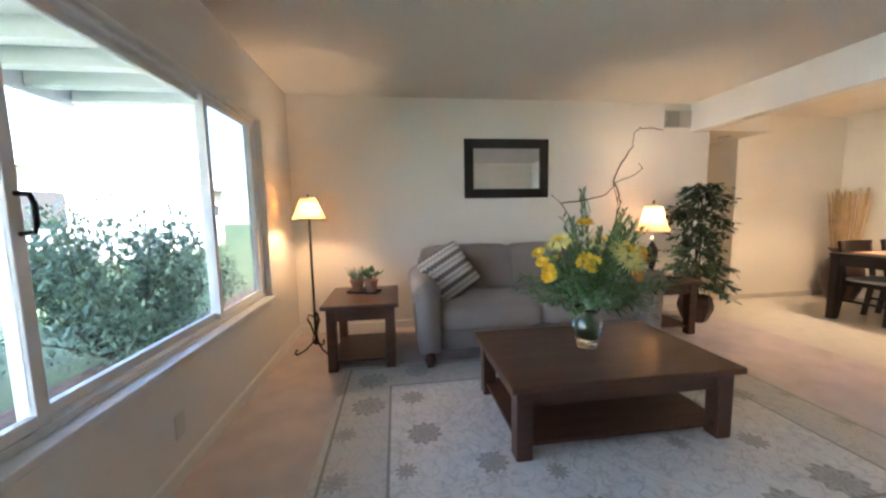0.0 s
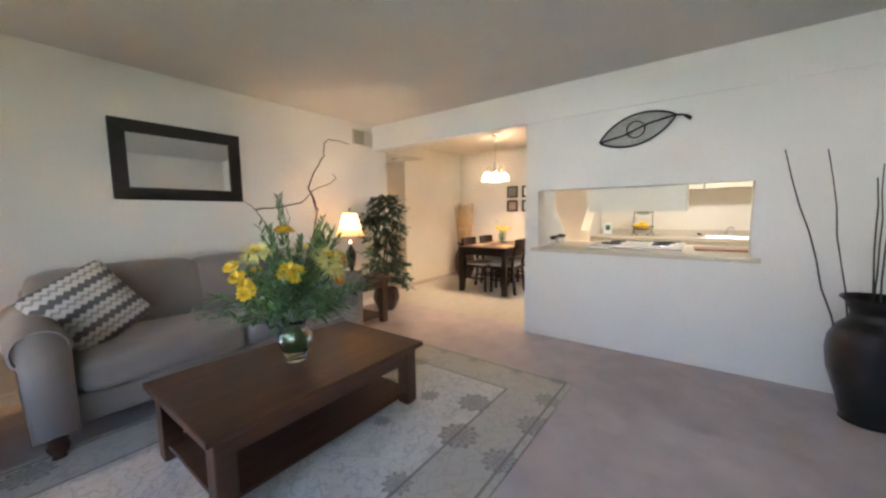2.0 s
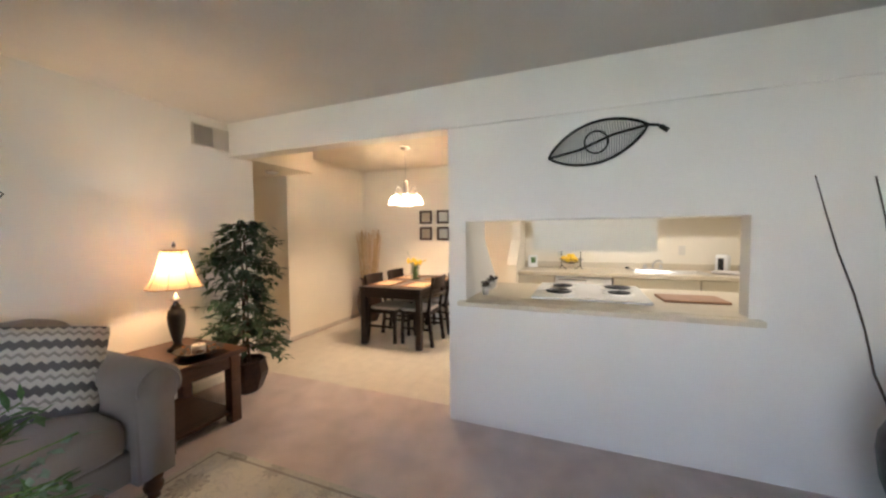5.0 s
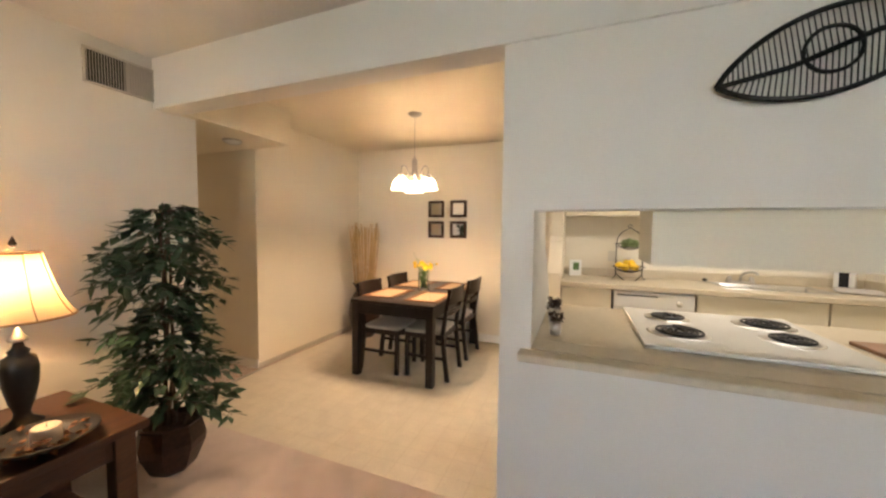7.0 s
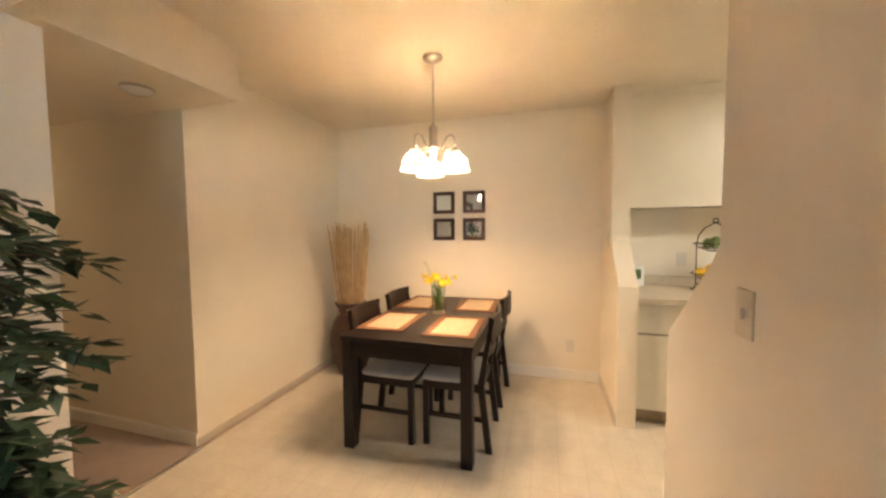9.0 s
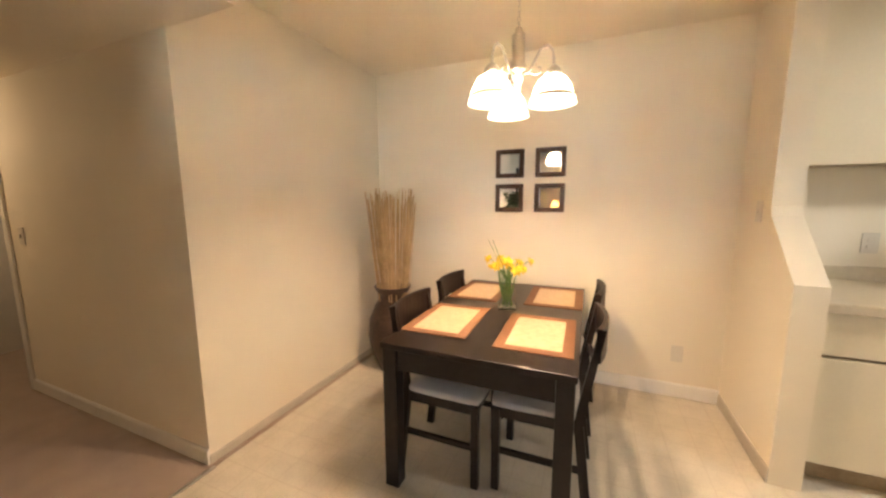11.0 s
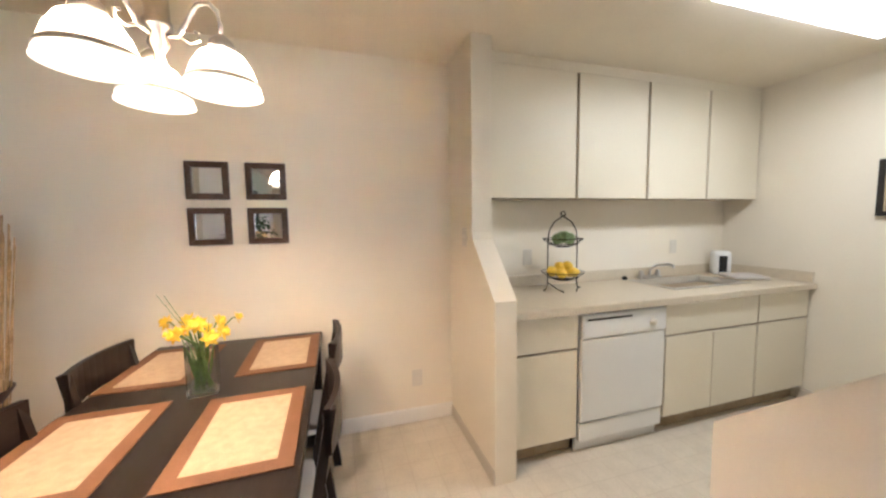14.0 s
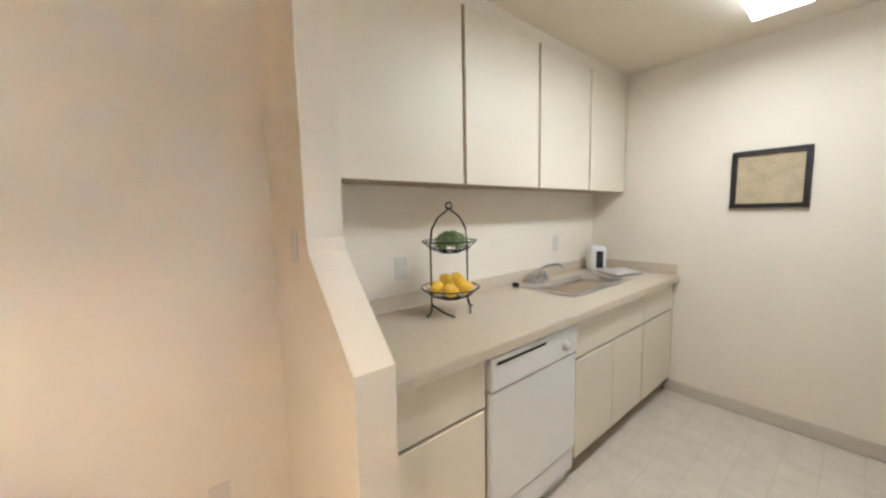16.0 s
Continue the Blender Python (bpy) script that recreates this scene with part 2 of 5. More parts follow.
def rug_surface(w, d):
    m = mat("rug_pile", (0.74, 0.71, 0.64), 0.95, var=0.10, scale=5, fine=200, bump=0.7, dist=0.006, sheen=0.2)
    n, l, b, co, xyz, f, blend = pattern(m)
    base = b.inputs["Base Color"].links[0].from_socket
    # scrolling vines
    wob = n.new("ShaderNodeTexNoise")
    wob.inputs["Scale"].default_value = 6.0
    l.new(co, wob.inputs[0])
    vine = f("LESS_THAN", f("ABSOLUTE", f("SUBTRACT", wob.outputs[0], 0.5)), 0.012)
    wob2 = n.new("ShaderNodeTexNoise")
    wob2.inputs["Scale"].default_value = 11.0
    l.new(co, wob2.inputs[0])
    vine2 = f("LESS_THAN", f("ABSOLUTE", f("SUBTRACT", wob2.outputs[0], 0.47)), 0.016)
    fade = n.new("ShaderNodeTexNoise")
    fade.inputs["Scale"].default_value, fade.inputs["Detail"].default_value = 16.0, 5
    l.new(co, fade.inputs[0])
    blotch = f("MULTIPLY", f("SUBTRACT", fade.outputs[0], 0.45), 1.6)
    # flower heads with petals
    vo = n.new("ShaderNodeTexVoronoi")
    vo.inputs["Scale"].default_value, vo.inputs["Randomness"].default_value = 2.8, 0.5
    l.new(co, vo.inputs["Vector"])
    dx = n.new("ShaderNodeSeparateXYZ")
    sub = n.new("ShaderNodeVectorMath")
    sub.operation = "SUBTRACT"
    l.new(co, sub.inputs[0]), l.new(vo.outputs["Position"], sub.inputs[1])
    l.new(sub.outputs[0], dx.inputs[0])
    ang = f("ARCTAN2", dx.outputs[1], dx.outputs[0])
    petal = f("MULTIPLY", f("COSINE", f("MULTIPLY", ang, 10)), 0.012)
    col = n.new("ShaderNodeSeparateColor")
    l.new(vo.outputs["Color"], col.inputs[0])
    rad = f("MULTIPLY", f("GREATER_THAN", col.outputs[1], 0.22), f("MULTIPLY_ADD", col.outputs[0], 0.075, 0.04))
    dist = f("SQRT", f("ADD", f("POWER", dx.outputs[0], 2), f("POWER", dx.outputs[1], 2)))
    flower = f("LESS_THAN", f("ADD", dist, petal), rad)
    ring = f("LESS_THAN", f("ABSOLUTE", f("SUBTRACT", f("ADD", dist, petal), f("MULTIPLY", rad, 0.62))), 0.009)
    spoke = f("LESS_THAN", f("SINE", f("MULTIPLY", ang, 14)), -0.1)
    edge = f("MAXIMUM", f("SUBTRACT", f("ABSOLUTE", xyz[0]), w / 2), f("SUBTRACT", f("ABSOLUTE", xyz[1]), d / 2))
    inband = f("GREATER_THAN", edge, -0.36)
    stripe = f("MAXIMUM", f("LESS_THAN", f("ABSOLUTE", f("ADD", edge, 0.36)), 0.008), f("LESS_THAN", f("ABSOLUTE", f("ADD", edge, 0.045)), 0.008))
    c = blend(f("MULTIPLY", inband, 0.8), base, (0.54, 0.50, 0.41))
    c = blend(f("MAXIMUM", f("MINIMUM", blotch, 0.5), 0.0), c, (0.50, 0.48, 0.43))
    c = blend(f("MULTIPLY", f("MAXIMUM", vine, vine2), 0.4), c, (0.36, 0.34, 0.31))
    c = blend(f("MULTIPLY", flower, 0.8), c, (0.24, 0.215, 0.18))
    c = blend(f("MULTIPLY", f("MULTIPLY", flower, f("MAXIMUM", ring, spoke)), 0.75), c, (0.48, 0.44, 0.37))
    c = blend(f("MULTIPLY", stripe, 0.8), c, (0.22, 0.19, 0.15))
    l.new(c, b.inputs["Base Color"])
    return m


def pillow_cloth():
    m = mat("pillow_zigzag", (0.55, 0.51, 0.45), 0.95, var=0.10, fine=200, bump=0.4)
    n, l, b, co, xyz, f, blend = pattern(m)
    base = b.inputs["Base Color"].links[0].from_socket
    zig = f("MULTIPLY", f("ABSOLUTE", f("SUBTRACT", f("FRACT", f("MULTIPLY", xyz[0], 26)), 0.5)), 0.035)
    u = f("FRACT", f("MULTIPLY", f("ADD", xyz[1], zig), 9.0))
    l.new(blend(f("LESS_THAN", u, 0.36), blend(f("LESS_THAN", f("ABSOLUTE", f("SUBTRACT", u, 0.7)), 0.07), base, (0.30, 0.27, 0.24)), (0.13, 0.12, 0.12)), b.inputs["Base Color"])
    return m


ZIGZAG = pillow_cloth()


# ---- shaping ----
def box(bm, x0, y0, z0, x1, y1, z1, bevel=0.0, seg=2):
    m = Matrix.LocRotScale(((x0 + x1) / 2, (y0 + y1) / 2, (z0 + z1) / 2), None, (abs(x1 - x0), abs(y1 - y0), abs(z1 - z0)))
    made = bmesh.ops.create_cube(bm, size=1, matrix=m)["verts"]
    if bevel:
        edges = {e for v in made for e in v.link_edges}
        bmesh.ops.bevel(bm, geom=list(edges), offset=bevel, segments=seg, profile=0.5, affect="EDGES")
    return bm


def B(*a, **k):
    return box(bmesh.new(), *a, **k)


def lathe(bm, profile, seg=24, at=(0, 0, 0), closed=False, flat=False):
    rings = []
    for r, z in profile:
        rings.append([bm.verts.new((at[0] + r * math.cos(2 * math.pi * k / seg), at[1] + r * math.sin(2 * math.pi * k / seg), at[2] + z)) for k in range(seg)])
    for a, b in zip(rings, rings[1:]):
        for k in range(seg):
            f = bm.faces.new((a[k], a[(k + 1) % seg], b[(k + 1) % seg], b[k]))
            f.smooth = not flat
    if closed:
        bm.faces.new(rings[0][::-1]), bm.faces.new(rings[-1])
    return bm


def tube(bm, pts, r, seg=8, r2=None):
    pts = [Vector(p) for p in pts]
    rings = []
    up = Vector((0.13, 0.21, 0.97))
    for k, p in enumerate(pts):
        d = (pts[min(k + 1, len(pts) - 1)] - pts[max(k - 1, 0)]).normalized()
        a = d.cross(up)
        a = a.normalized() if a.length > 1e-4 else Vector((1, 0, 0))
        b = d.cross(a).normalized()
        rad = r if r2 is None else r + (r2 - r) * k / max(1, len(pts) - 1)
        rings.append([bm.verts.new(p + rad * (math.cos(2 * math.pi * j / seg) * a + math.sin(2 * math.pi * j / seg) * b)) for j in range(seg)])
    for a, b in zip(rings, rings[1:]):
        for j in range(seg):
            f = bm.faces.new((a[j], a[(j + 1) % seg], b[(j + 1) % seg], b[j]))
            f.smooth = True
    bm.faces.new(rings[0][::-1]), bm.faces.new(rings[-1])
    return bm


def prism(bm, pts, lo, hi, axis="y"):
    """Pushes an outline through from lo to hi along an axis."""
    def at(u, v, w):
        return {"x": (w, u, v), "y": (u, w, v), "z": (u, v, w)}[axis]
    a = [bm.verts.new(at(u, v, lo)) for u, v in pts]
    b = [bm.verts.new(at(u, v, hi)) for u, v in pts]
    n = len(pts)
    bm.faces.new(a), bm.faces.new(b[::-1])
    for k in range(n):
        bm.faces.new((a[k], b[k], b[(k + 1) % n], a[(k + 1) % n]))
    bmesh.ops.recalc_face_normals(bm, faces=bm.faces)
    return bm


def softbox(bm, x0, y0, z0, x1, y1, z1, r=0.06, puff=0.02, n=8, seed=0):
    """A cushion: a rounded, slightly swollen and uneven block."""
    start = len(bm.verts)
    made = bmesh.ops.create_cube(bm, size=2)["verts"]
    edges = list({e for v in made for e in v.link_edges})
    bmesh.ops.subdivide_edges(bm, edges=edges, cuts=n, use_grid_fill=True)
    bm.verts.ensure_lookup_table()
    h = Vector(((x1 - x0) / 2, (y1 - y0) / 2, (z1 - z0) / 2))
    c = Vector(((x1 + x0) / 2, (y1 + y0) / 2, (z1 + z0) / 2))
    for v in bm.verts[start:]:
        p = Vector([v.co[k] * h[k] for k in range(3)])
        core = Vector([max(-h[k] + r, min(h[k] - r, p[k])) for k in range(3)])
        d = p - core
        if d.length > 1e-6:
            p = core + d.normalized() * r
        q = v.co
        s = puff * ((1 - q[0] ** 2) * (1 - q[1] ** 2) + (1 - q[1] ** 2) * (1 - q[2] ** 2) + (1 - q[0] ** 2) * (1 - q[2] ** 2))
        dirn = Vector([0 if abs(q[k]) < 0.99 else q[k] for k in range(3)])
        p += dirn * s
        p += 0.004 * noise.noise_vector((c + p) * 7 + Vector((seed, 0, 0)))
        v.co = c + p
    for f in bm.faces:
        f.smooth = True
    return bm


def obj(name, bm, material, label="", category="", group="", kind=""):
    me = bpy.data.meshes.new(name)
    bm.normal_update()
    bm.to_mesh(me)
    bm.free()
    me.materials.append(material)
    return tagged(new(name, me), label, category, group, kind)


def part(name, bm, material, parent, label=""):
    ob = obj(name, bm, material, label)
    ob.parent = parent
    return ob


def thing(name, at, label, category, group="", turn=0):
    ob = new(name)
    ob.empty_display_size = 0.1
    ob.matrix_basis = pose(*at, 0, 0, turn)
    return tagged(ob, label, category, group)


def S(name, bm, material, label="", category=""):
    return obj(name, bm, material, label or name.replace("_", " "), category or "structure", kind="structure")


def leaf(bm, p, d, up, length, width, fold=0.25):
    """One folded, pointed leaf from p along d."""
    d = d.normalized()
    s = d.cross(up)
    s = s.normalized() if s.length > 1e-3 else Vector((1, 0, 0))
    n = s.cross(d)
    a, m1, tip = p, p + d * length * 0.5 - n * fold * width * 0.4, p + d * length - n * fold * length * 0.3
    l1, r1 = p + d * length * 0.42 + s * width / 2, p + d * length * 0.42 - s * width / 2
    v = [bm.verts.new(q) for q in (a, l1, tip, r1, m1)]
    bm.faces.new((v[0], v[4], v[1])), bm.faces.new((v[4], v[2], v[1]))
    bm.faces.new((v[0], v[3], v[4])), bm.faces.new((v[3], v[2], v[4]))


def rnd(rng, s=1.0):
    return Vector((rng.uniform(-1, 1), rng.uniform(-1, 1), rng.uniform(-1, 1))) * s


# ---- setting ----
XW, YN, XK, YS = 0.727, 5.44, 5.22, 0.62
ZC, ZD = 2.44, 2.44
YK = 0.57
BEAM = 2.128
# west wall with its window opening
WY0, WY1, WZ0, WZ1 = 0.95, 4.715, 0.575, 2.0
bm = bmesh.new()
box(bm, XW - 0.14, YS - 0.15, -0.02, XW, WY0, ZC)
box(bm, XW - 0.14, WY1, -0.02, XW, YN, ZC)
box(bm, XW - 0.14, WY0, -0.02, XW, WY1, WZ0)
box(bm, XW - 0.14, WY0, WZ1, XW, WY1, ZC)
S("wall_west", bm, PAINT)
S("wall_north", B(XW - 0.14, YN, -0.02, 5.468, YN + 0.13, ZD), PAINT)
S("wall_south", B(XW, YS - 0.15, -0.02, XK, YS, ZC), PAINT)
# kitchen wall with the serving hatch
HY0, HY1, HZ0, HZ1 = 1.45, 3.07, 0.885, 1.466
bm = bmesh.new()
box(bm, XK, YS - 0.15, -0.02, XK + 0.13, HY0, ZC)
box(bm, XK, HY0, -0.02, XK + 0.13, HY1, HZ0)
box(bm, XK, HY0, HZ1, XK + 0.13, HY1, ZC)
prism(bm, [(XK, -0.02), (6.12, -0.02), (6.12, 0.985), (5.78, 1.29), (5.74, 1.34), (5.74, ZC), (XK, ZC)], HY1, 3.20)
S("wall_kitchen", bm, PAINT)
S("beam", B(XK - 0.014, YS, BEAM, XK + 0.13, YN, ZC), PAINT)
# dining room and hall
S("wall_dining_east", B(7.922, YK - 0.14, -0.02, 8.06, 5.93, ZD), CREAM)
S("wall_dining_north", B(6.25, 5.80, -0.02, 7.922, 5.93, ZD), CREAM)
S("wall_hall_east", B(6.25, 5.93, -0.02, 6.38, 7.78, 2.30), CREAM)
S("wall_hall_west", B(5.34, YN + 0.13, -0.02, 5.468, 8.9, 2.30), CREAM)
S("wall_hall_end", B(5.34, 8.9, -0.02, 8.0, 9.02, 2.30), PAINT)
S("wall_bedroom", B(7.9, 5.93, -0.02, 8.0, 8.9, 2.30), PAINT)
S("wall_kitchen_south", B(XK + 0.13, YK - 0.14, -0.02, 7.922, YK, ZD), CREAM)
bm = bmesh.new()
prism(bm, [(7.922, -0.02), (7.205, -0.02), (7.205, 0.985), (7.495, 1.285), (7.508, 1.33), (7.508, ZD), (7.922, ZD)], 3.05, 3.175)
S("wall_partition", bm, CREAM)
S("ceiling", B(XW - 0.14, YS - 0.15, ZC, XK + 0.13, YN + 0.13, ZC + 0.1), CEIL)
S("ceiling_dining", B(XK + 0.13, YK - 0.14, ZD, 8.06, 5.93, ZD + 0.1), CEILCREAM)
S("ceiling_hall", B(5.35, 5.37, 2.135, 6.265, 9.02, 2.56), CEILCREAM)
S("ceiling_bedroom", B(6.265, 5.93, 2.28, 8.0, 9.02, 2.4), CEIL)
# floors
S("floor_carpet", B(XW - 0.14, YS - 0.15, -0.12, 5.41, YN + 0.1, 0.0), CARPET, "taupe cut-pile wall-to-wall carpet", "carpet")
S("floor_vinyl", B(5.41, YK - 0.14, -0.12, 8.06, 5.765, -0.003), VINYL, "cream sheet vinyl floor with faint grid", "floor")
S("floor_hall_carpet", B(5.30, 5.765, -0.12, 8.0, 9.02, -0.001), SHADEDCARPET, "hall carpet with the dim hall's shade in its colour", "carpet")
S("threshold_strip", B(5.47, 5.755, -0.01, 6.25, 5.775, 0.004, bevel=0.002), STEEL)


def skirting(x0, y0, x1, y1, h=0.085, t=0.012, material=None):
    """A baseboard with an eased top between two floor points, thickness to its left."""
    a, b = Vector((x0, y0)), Vector((x1, y1))
    d = (b - a).normalized()
    nrm = Vector((-d.y, d.x)) * t
    bm = bmesh.new()
    prof = [(0, 0), (1, 0), (1, h - 0.012), (0.45, h), (0, h)]
    A = [bm.verts.new((a.x + nrm.x * u, a.y + nrm.y * u, z)) for u, z in prof]
    Z = [bm.verts.new((b.x + nrm.x * u, b.y + nrm.y * u, z)) for u, z in prof]
    bm.faces.new(A), bm.faces.new(Z[::-1])
    for k in range(5):
        bm.faces.new((A[k], Z[k], Z[(k + 1) % 5], A[(k + 1) % 5]))
    bmesh.ops.recalc_face_normals(bm, faces=bm.faces)
    return S("baseboard", bm, material or TRIM, "painted baseboard", "baseboard")


skirting(5.468, YN, XW, YN)
skirting(XW, YN, XW, YS)
skirting(XW, YS, XK, YS)
skirting(6.25, 5.80, 6.25, 7.78)
COVE = mat("vinyl_cove", (0.55, 0.50, 0.42), 0.5, var=0.04, bump=0.03)
skirting(7.922, 5.80, 6.25, 5.80, 0.05, 0.006, COVE)
skirting(7.922, 3.175, 7.922, 5.80, 0.10, 0.008, TRIM)
skirting(7.205, 3.175, 7.922, 3.175, 0.08, 0.006, COVE)
skirting(5.41, YK, 7.32, YK, 0.09, 0.008, COVE)

# ---- window ----
win = thing("window_1", (0, 0, 0), "white aluminium three-light sliding window", "window")
tagged(win, kind="structure")


def frame_rect(bm, y0, y1, z0, z1, x0, x1, w):
    box(bm, x0, y0, z0, x1, y0 + w, z1, 0.003)
    box(bm, x0, y1 - w, z0, x1, y1, z1, 0.003)
    box(bm, x0, y0 + w, z0, x1, y1 - w, z0 + w, 0.003)
    box(bm, x0, y0 + w, z1 - w, x1, y1 - w, z1, 0.003)
    return bm


part("window_frame", frame_rect(bmesh.new(), WY0, WY1, WZ0, WZ1, XW - 0.12, XW - 0.05, 0.03), WINFRAME, win)
for k, (a, b, off) in enumerate(((WY0 + 0.03, 2.90, 0.0), (2.86, 4.03, -0.03), (3.985, WY1 - 0.03, 0.0))):
    sash = part("sash", frame_rect(bmesh.new(), a, b, WZ0 + 0.03, WZ1 - 0.03, XW - 0.088 + off, XW - 0.058 + off, 0.042), WINFRAME, win)
    pane = part("pane", B(XW - 0.075 + off, a + 0.042, WZ0 + 0.072, XW - 0.071 + off, b - 0.042, WZ1 - 0.072), PANE, sash)
    pane.visible_shadow = False
hb = bmesh.new()
tube(hb, [(XW - 0.058, 2.885, 1.20), (XW - 0.02, 2.885, 1.205), (XW - 0.012, 2.885, 1.23), (XW - 0.012, 2.885, 1.29), (XW - 0.02, 2.885, 1.315), (XW - 0.058, 2.885, 1.32)], 0.008)
part("window_handle", hb, IRON, win, "dark window pull handle")
screen = bpy.data.materials.new("insect_screen")
screen.use_nodes = True
sn, sl = screen.node_tree.nodes, screen.node_tree.links
sd, st_, sm = sn.new("ShaderNodeBsdfDiffuse"), sn.new("ShaderNodeBsdfTransparent"), sn.new("ShaderNodeMixShader")
sd.inputs[0].default_value, sm.inputs[0].default_value = (0.20, 0.20, 0.20, 1), 0.5
sl.new(st_.outputs[0], sm.inputs[1]), sl.new(sd.outputs[0], sm.inputs[2]), sl.new(sm.outputs[0], sn["Material Output"].inputs[0])
part("insect_screen", B(XW - 0.112, 4.03, WZ0 + 0.03, XW - 0.110, WY1 - 0.03, WZ1 - 0.03), screen, win, "grey mesh insect screen")
part("window_latch", B(XW - 0.06, 3.995, 1.25, XW - 0.035, 4.02, 1.31, bevel=0.006), WINFRAME, win)
S("window_sill", B(XW - 0.05, WY0 - 0.03, WZ0 - 0.03, XW + 0.022, WY1 + 0.025, WZ0 + 0.004, bevel=0.006), WINFRAME, "white painted window sill", "sill")

# ---- living room ----
RX0, RX1, RY0, RY1 = 1.337, 4.35, 2.44, 4.47
rug = obj("area_rug", B(-(RX1 - RX0) / 2, -(RY1 - RY0) / 2, 0, (RX1 - RX0) / 2, (RY1 - RY0) / 2, 0.012, bevel=0.004), rug_surface(RX1 - RX0, RY1 - RY0), "cream and grey-green floral area rug on carpet", "rug")
rug.location = ((RX0 + RX1) / 2, (RY0 + RY1) / 2, 0.0)


def sofa():
    root = thing("sofa", (0, 0, 0), "grey-brown upholstered two-seat sofa with rolled arms", "sofa")
    x0, x1, yf, yb = 1.88, 4.06, 4.33, 5.30
    part("base", B(x0 + 0.16, yf + 0.07, 0.13, x1 - 0.16, yb - 0.05, 0.30, bevel=0.02), SOFA, root)
    mid = (x0 + x1) / 2
    for a, b in ((x0 + 0.23, mid - 0.004), (mid + 0.004, x1 - 0.23)):
        part("seat_cushion", softbox(bmesh.new(), a, yf + 0.03, 0.29, b, yb - 0.22, 0.485, r=0.055, puff=0.018, seed=a), SOFA, root)
        bm = softbox(bmesh.new(), a - 0.10, yb - 0.30, 0.46, b + (0.10 if b > 3.5 else 0.0), yb - 0.03, 0.90, r=0.075, puff=0.02, seed=b)
        for v in bm.verts:
            v.co.y += (v.co.z - 0.46) * 0.16
        part("back_cushion", bm, SOFA, root)
    part("back", B(x0 + 0.10, yb - 0.10, 0.13, x1 - 0.10, yb + 0.06, 0.80, bevel=0.05, seg=3), SOFA, root)
    for sx, c in ((-1, x0 + 0.12), (1, x1 - 0.12)):
        # rolled arm: a scroll outline pushed back
        inner = c - sx * 0.095
        outline = [(c + sx * 0.075, 0.13), (inner, 0.13), (inner, 0.58)]
        for k in range(13):
            a = radians(180 - 15 * k) if sx > 0 else radians(15 * k)
            outline.append((c + sx * 0.01 + 0.115 * math.cos(a), 0.60 + 0.115 * math.sin(a)))
        outline += [(c + sx * 0.115, 0.555), (c + sx * 0.085, 0.51)]
        bm = prism(bmesh.new(), outline, yf, yb - 0.02)
        bmesh.ops.bevel(bm, geom=[e for e in bm.edges if abs(e.verts[0].co.y - e.verts[1].co.y) < 1e-5], offset=0.012, segments=2, affect="EDGES")
        for f in bm.faces:
            f.smooth = True
        arm = part("arm", bm, SOFA, root)
        # welt around the front of the roll
        w = [(c + sx * 0.01 + 0.10 * math.cos(radians(t)), yf - 0.004, 0.60 + 0.10 * math.sin(radians(t))) for t in range(-30 if sx > 0 else 0, 200 if sx > 0 else 211, 15)]
        part("piping", tube(bmesh.new(), w, 0.006, 6), SOFA, arm)
    for x in (x0 + 0.13, x1 - 0.13):
        for y in (yf + 0.05, yb - 0.08):
            part("foot", lathe(bmesh.new(), [(0.0, 0.0), (0.026, 0.0), (0.03, 0.012), (0.024, 0.025), (0.04, 0.05), (0.046, 0.075), (0.036, 0.10), (0.045, 0.115), (0.045, 0.135), (0, 0.135)], 16, (x, y, 0)), WOOD, root, "turned dark wooden foot")


sofa()


def pillow(m, label):
    bm = softbox(bmesh.new(), -0.23, -0.23, -0.03, 0.23, 0.23, 0.03, r=0.028, puff=0.0, n=10)
    for v in bm.verts:
        u, w = v.co.x / 0.23, v.co.y / 0.23
        v.co.z += math.copysign(0.055 * max(0, (1 - u ** 4)) * max(0, (1 - w ** 4)), v.co.z)
        v.co.x *= 1 - 0.05 * (1 - abs(w) ** 2) * abs(u)
    ob = obj("throw_pillow", bm, ZIGZAG, label, "pillow", "pillows on the sofa")
    ob.matrix_basis = m


pillow(pose(2.24, 4.78, 0.70, 68, 0, 12) @ pose(0, 0, 0, 0, 0, 28), "grey and white zigzag throw pillow on sofa")
pillow(pose(3.70, 4.80, 0.70, 66, 0, -14) @ pose(0, 0, 0, 0, 0, -12), "grey and white zigzag throw pillow on sofa")


